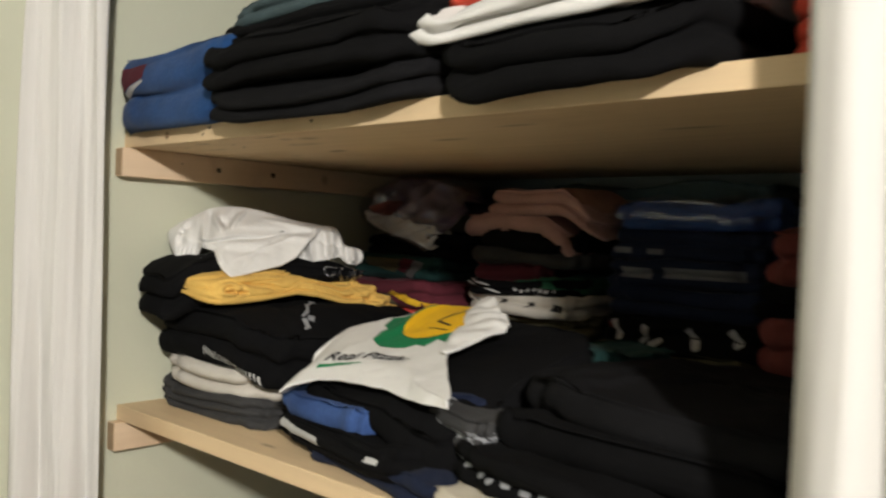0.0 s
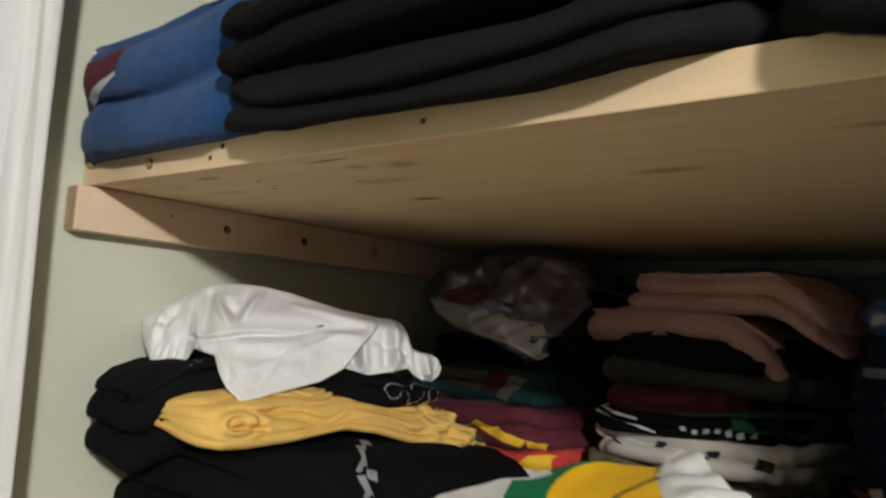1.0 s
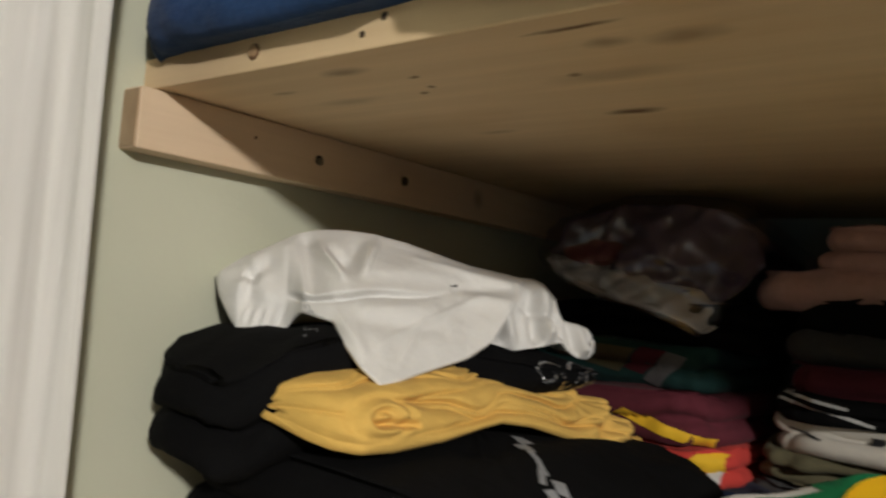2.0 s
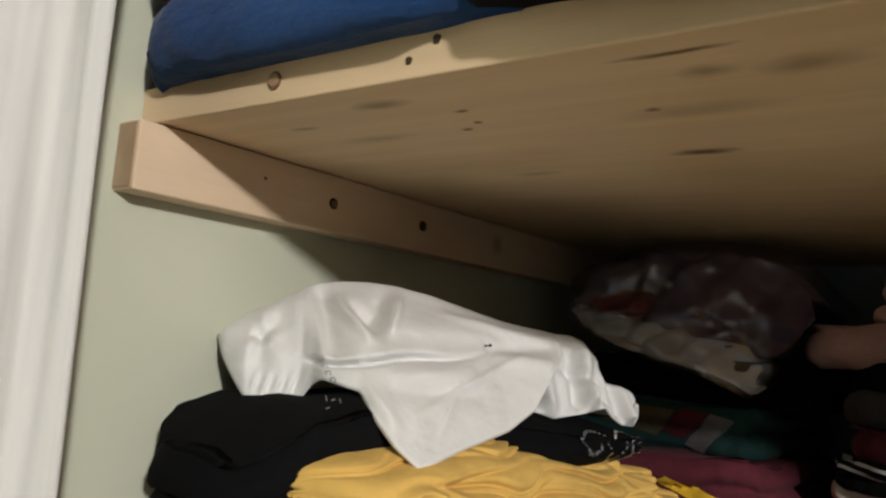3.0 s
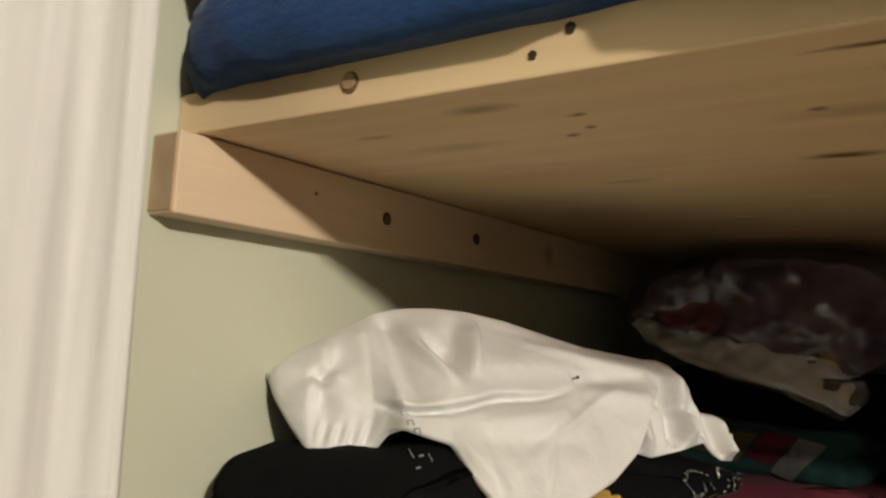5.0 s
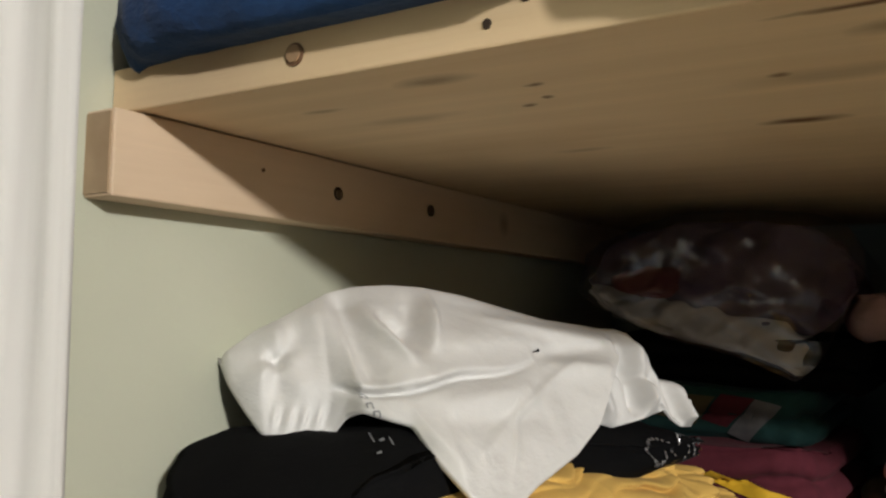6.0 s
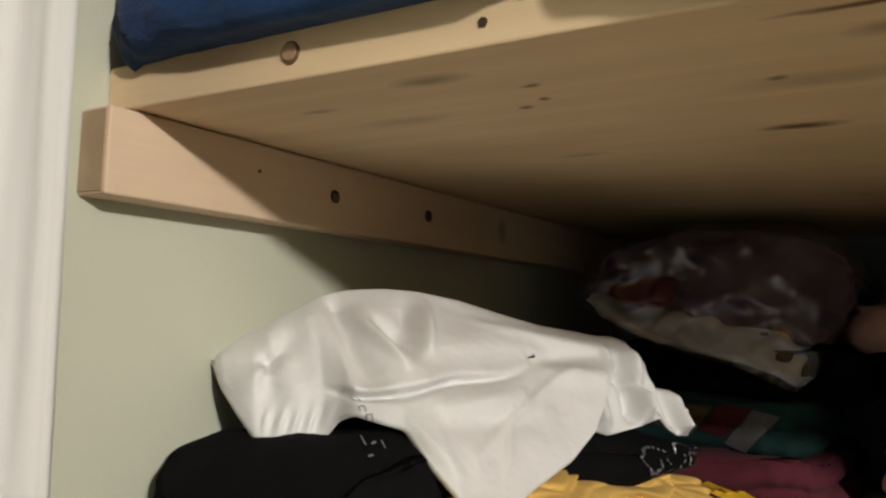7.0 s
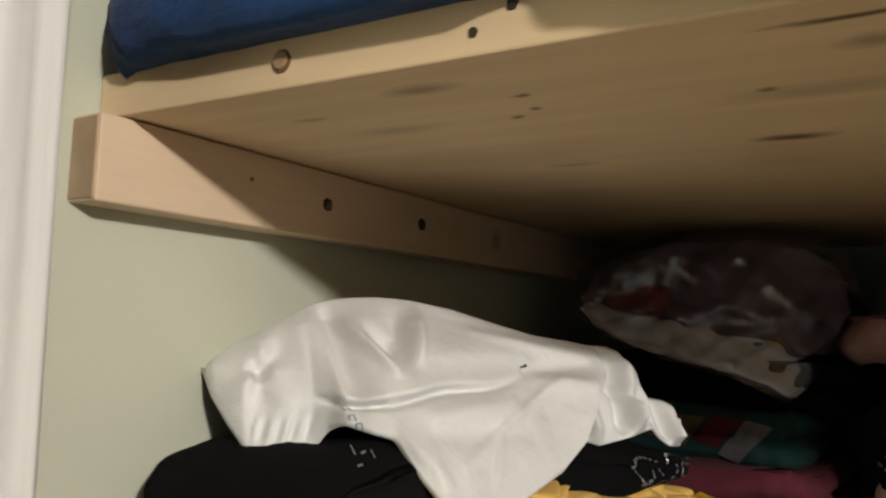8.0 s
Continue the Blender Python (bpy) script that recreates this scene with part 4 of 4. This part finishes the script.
onto(patched, outline([(0.06, 0.016), (0.094, 0.014), (0.094, 0.030), (0.075, 0.028)], "xz"), PRINT_GOLD, "yellow_patch", "golden yellow patch", (0, 1, 0), 0.4, 0.0014)
plum = garment("folded_shirt", MAROON, 0.165, 0.500, LOW + 0.145, 0.205, 0.25, 0.046, -3.0, layers=2, seed=64, label="maroon shirt with yellow bands in the back stack")
onto(plum, outline([(-0.10, 0.004), (-0.030, 0.002), (-0.022, 0.018), (-0.10, 0.024)], "xz"), PRINT_GOLD, "yellow_band", "yellow band", (0, 1, 0), 0.4)
onto(plum, outline([(0.016, 0.020), (0.030, 0.026), (0.100, 0.008), (0.096, 0.000)], "xz"), PRINT_GOLD, "yellow_band", "yellow band", (0, 1, 0), 0.4)
onto(plum, outline([(-0.022, 0.004), (0.020, 0.003), (0.050, 0.000), (0.010, 0.020), (-0.012, 0.018)], "xz"), OLIVE, "brown_patch", "brown patch", (0, 1, 0), 0.4)
onto(plum, bars([(-0.075 + 0.010 * k, 0.027, 0.003, 0.008, -10) for k in range(6)], "xz"), PRINT_GOLD, "tick_marks", "yellow tick marks", (0, 1, 0), 0.4)
green_shirt = garment("folded_shirt", TEAL, 0.150, 0.515, LOW + 0.188, 0.215, 0.24, 0.044, 0.0, layers=2, seed=65, label="dark teal shirt in the back stack")
onto(green_shirt, outline([(0.044, 0.008), (0.058, 0.002), (0.082, 0.030), (0.064, 0.034)], "xz"), CHARCOAL_PRINT, "white_patch", "pale patch", (0, 1, 0), 0.4)
onto(green_shirt, outline([(0.024, 0.016), (0.044, 0.012), (0.064, 0.034), (0.040, 0.036)], "xz"), MAROON, "red_patch", "dull red patch", (0, 1, 0), 0.4)
onto(green_shirt, outline([(-0.050, 0.022), (0.020, 0.012), (0.036, 0.034), (-0.050, 0.036)], "xz"), OLIVE, "olive_patch", "olive patch", (0, 1, 0), 0.4)
garment("folded_shirt", BLACK, 0.180, 0.520, LOW + 0.228, 0.22, 0.23, 0.040, 0.0, layers=2, seed=66, label="black shirt under the clear bag")


BAG_PLAN = ((0.0, 0.440), (1.0, 0.0), (0.0, -1.0))


def flap_folds(s, z, f):
    return 0.006 * np.sin(s * 120 + 5 * f) * (1 - f) + 0.004 * np.sin(s * 260 - 7 * f + 30 * z) + 0.003 * np.sin(s * 75 + 1.0)


def stuffed(s, z, f):
    return 0.010 * np.sin(s * 62 + 3.2 * f) * np.sin(z * 95 + 11 * s) + 0.006 * np.sin(s * 140 - 8 * f)


def crinkles(s, z, f):
    """Stiff film: flat facets that meet in sharp creases."""
    d = np.array([abs(nz(p * 17, q * 24, 0, 70)) + 0.45 * abs(nz(p * 38 + q * 30, q * 46, 4, 71)) for p, q in zip(s, z)])
    return 0.009 - 0.020 * d


flap = draped("bagged_shirt", BAG_WHITE, BAG_PLAN, ((0.080, 1.4310, 1.4275, 0.036), (0.098, 1.4310, 1.4130, 0.046), (0.130, 1.4265, 1.3990, 0.050), (0.170, 1.4180, 1.3885, 0.051), (0.205, 1.4090, 1.3830, 0.051),
                                                    (0.232, 1.4050, 1.3740, 0.048), (0.244, 1.3970, 1.3660, 0.042), (0.252, 1.3860, 1.3760, 0.030)), flap_folds, 120, 50, 0.03, 0.008, 0.5, 1, 0.003, 67, square=0.4)
tagged(flap, "off-white cloth inside a clear bag", "clothes", "folded clothes")
bulk = draped("bagged_shirt", PURPLE, BAG_PLAN, ((0.072, 1.4400, 1.4290, 0.006), (0.082, 1.4600, 1.4250, 0.016), (0.112, 1.4760, 1.4200, 0.018), (0.154, 1.4850, 1.4100, 0.020), (0.206, 1.4840, 1.3980, 0.020),
                                                 (0.250, 1.4760, 1.3950, 0.016), (0.268, 1.4640, 1.4100, 0.010), (0.276, 1.4480, 1.4300, 0.0)), stuffed, 110, 50, 0.14, 0.006, 0.85, 1, 0.003, 68)
tagged(bulk, "dusty purple cloth inside a clear bag", "clothes", "folded clothes")
patch = draped("bagged_cloth", BAG_RED, BAG_PLAN, ((0.100, 1.4390, 1.4330, 0.040), (0.108, 1.4480, 1.4270, 0.046), (0.125, 1.4530, 1.4230, 0.048), (0.140, 1.4510, 1.4210, 0.047), (0.150, 1.4420, 1.4230, 0.042), (0.154, 1.4320, 1.4280, 0.036)),
               flap_folds, 50, 40, 0.02, 0.004, 0.8, 1, 0.002, 69)
tagged(patch, "dull red cloth inside a clear bag", "clothes", "folded clothes")
bag = draped("plastic_bag", FILM, BAG_PLAN, ((0.062, 1.4420, 1.4380, 0.010), (0.070, 1.4600, 1.4260, 0.036), (0.086, 1.4720, 1.4180, 0.050), (0.112, 1.4850, 1.4050, 0.060), (0.154, 1.4935, 1.3910, 0.062), (0.206, 1.4930, 1.3800, 0.062),
                                             (0.244, 1.4890, 1.3640, 0.055), (0.258, 1.4850, 1.3760, 0.046), (0.274, 1.4760, 1.4150, 0.026), (0.284, 1.4560, 1.4440, 0.004)), crinkles, 190, 110, 0.16, 0.010, 0.85, 0, 0.0006, 70)
tagged(bag, "clear crinkled plastic bag of clothes", "bag", "folded clothes")

back_row = stack((
    ("folded_shirt", BLACK, 0.400, 0.540, LOW - 0.001, 0.25, 0.22, 0.070, 0.0, 2, 71, "black shirt low behind the printed shirt"),
    ("folded_shirt", CHARCOAL, 0.400, 0.540, LOW + 0.066, 0.25, 0.22, 0.060, 0.0, 2, 72, "charcoal shirt low behind the printed shirt"),
    ("folded_shirt", OLIVE, 0.400, 0.540, LOW + 0.122, 0.24, 0.22, 0.032, 0.0, 2, 73, "olive shirt in the back stack"),
    ("folded_shirt", OFFWHITE, 0.405, 0.535, LOW + 0.146, 0.235, 0.22, 0.034, -3.0, 2, 74, "off-white shirt in the back stack"),
    ("folded_shirt", BLACK, 0.395, 0.535, LOW + 0.176, 0.22, 0.22, 0.024, 2.0, 2, 75, "black printed shirt in the back stack"),
    ("folded_shirt", GREEN, 0.435, 0.535, LOW + 0.182, 0.17, 0.22, 0.024, -4.0, 1, 76, "dark green shirt in the back stack"),
    ("folded_shirt", MAROON, 0.365, 0.535, LOW + 0.198, 0.15, 0.22, 0.028, 0.0, 1, 77, "dark red shirt in the back stack"),
    ("folded_shirt", CHARCOAL, 0.400, 0.540, LOW + 0.222, 0.21, 0.21, 0.026, 2.0, 1, 78, "charcoal grey shirt in the back stack"),
    ("folded_shirt", BLACK, 0.405, 0.540, LOW + 0.244, 0.22, 0.21, 0.030, 0.0, 1, 79, "black shirt under the pink ones"),
))


for mark in ((-0.075, 0.019, 0.060, 0.0022, -8), (-0.066, 0.011, 0.080, 0.0022, -10)):
    onto(back_row[4], bars([mark], "xz"), PRINT_WHITE, "piping", "white piping", (0, 1, 0), 0.4)
onto(back_row[4], bars([(0.0 + 0.011 * k, 0.009 + 0.004 * rnd.random(), 0.004 + 0.003 * rnd.random(), 0.005, 30 * rnd.random()) for k in range(7)], "xz"), PRINT_WHITE, "lettering", "white lettering", (0, 1, 0), 0.4)
for mark in ((-0.02, 0.022, 0.010, 0.006, 0), (0.035, 0.020, 0.014, 0.008, 10), (0.085, 0.018, 0.016, 0.010, -8), (-0.075, 0.020, 0.030, 0.0016, -12)):
    onto(back_row[3], bars([mark], "xz"), PRINT_DARK, "dark_mark", "dark printed mark", (0, 1, 0), 0.4)


def droop_right(p):
    p.z -= 0.9 * max(0.0, p.x - 0.05) ** 1.4 * 2.0
    return p


garment("folded_shirt", PINK, 0.385, 0.535, LOW + 0.268, 0.235, 0.20, 0.038, -3.0, layers=1, seed=80, label="salmon pink shirt folded at the back", bend=droop_right)
garment("folded_shirt", PINK, 0.440, 0.525, LOW + 0.300, 0.225, 0.20, 0.042, -9.0, layers=2, seed=81, label="salmon pink shirt folded on another", bend=droop_right)

dark_row = stack((
    ("folded_shirt", BLACK, 0.665, 0.540, LOW - 0.001, 0.25, 0.22, 0.075, 0.0, 2, 91, "black shirt low in the dark corner stack"),
    ("folded_shirt", OLIVE, 0.650, 0.530, LOW + 0.072, 0.25, 0.22, 0.050, -3.0, 1, 92, "dark olive shirt in the dark corner stack"),
    ("folded_shirt", BLACK, 0.665, 0.535, LOW + 0.118, 0.26, 0.22, 0.052, 0.0, 2, 93, "black shirt with white bands at its fold"),
    ("folded_shirt", NAVY, 0.665, 0.540, LOW + 0.166, 0.25, 0.22, 0.044, 0.0, 2, 94, "navy shirt in the dark corner stack"),
    ("folded_shirt", NAVY, 0.660, 0.535, LOW + 0.206, 0.25, 0.22, 0.040, 2.0, 2, 95, "navy shirt with grey printed blocks"),
    ("folded_shirt", NAVY, 0.665, 0.540, LOW + 0.242, 0.24, 0.21, 0.044, 0.0, 2, 96, "navy shirt with small pale labels"),
    ("folded_shirt", DENIM, 0.665, 0.540, LOW + 0.284, 0.24, 0.21, 0.036, 0.0, 2, 97, "blue shirt in crinkled film on the dark stack"),
    ("folded_shirt", TEAL_GREY, 0.560, 0.590, LOW + 0.320, 0.40, 0.12, 0.030, 0.0, 1, 98, "grey cloth lying along the back wall"),
    ("folded_shirt", BLACK, 1.240, 0.400, LOW - 0.001, 0.24, 0.34, 0.200, 0.0, 4, 101, "black sweaters by the partition"),
))
for mark in ((-0.095, 0.026, 0.010, 0.028, 14), (-0.050, 0.024, 0.009, 0.026, -18), (-0.034, 0.014, 0.018, 0.009, 30), (0.02, 0.024, 0.010, 0.030, 30), (0.075, 0.03, 0.010, 0.024, 35)):
    onto(dark_row[2], bars([mark], "xz"), PRINT_WHITE, "band", "curved white band", (0, 1, 0), 0.4)
onto(dark_row[2], bars([(-0.145, 0.030, 0.022, 0.010, 0)], "xz"), PRINT_GOLD, "patch", "dull yellow patch", (0, 1, 0), 0.4)
onto(dark_row[2], bars([(-0.118, 0.031, 0.030, 0.010, 0)], "xz"), BRICK, "patch", "dull red patch", (0, 1, 0), 0.4)
for mark in ((-0.065, 0.018, 0.052, 0.014, 0), (0.030, 0.020, 0.105, 0.014, 0)):
    onto(dark_row[4], bars([mark], "xz"), CHARCOAL_PRINT, "block", "grey printed block", (0, 1, 0), 0.4)
for mark in ((-0.090, 0.012, 0.030, 0.008, 0), (-0.04, 0.011, 0.024, 0.007, 0)):
    onto(dark_row[5], bars([mark], "xz"), CHARCOAL_PRINT, "tag", "small pale label", (0, 1, 0), 0.4)
garment("plastic_sleeve", FILM, 0.665, 0.535, LOW + 0.282, 0.25, 0.225, 0.044, 0.0, layers=1, seed=102, label="crinkled clear film sleeve round a shirt", category="bag", crease=0.010, exponent=5)

# ---- lowest shelf ----
stack((
    ("folded_blanket", GREY, 0.230, 0.220, 0.70 + BOARD - 0.001, 0.36, 0.34, 0.120, 0.0, 3, 111, "grey blanket folded on the lowest shelf"),
    ("folded_blanket", OLIVE, 0.640, 0.230, 0.70 + BOARD - 0.001, 0.36, 0.34, 0.150, 0.0, 3, 112, "olive blanket folded on the lowest shelf"),
))
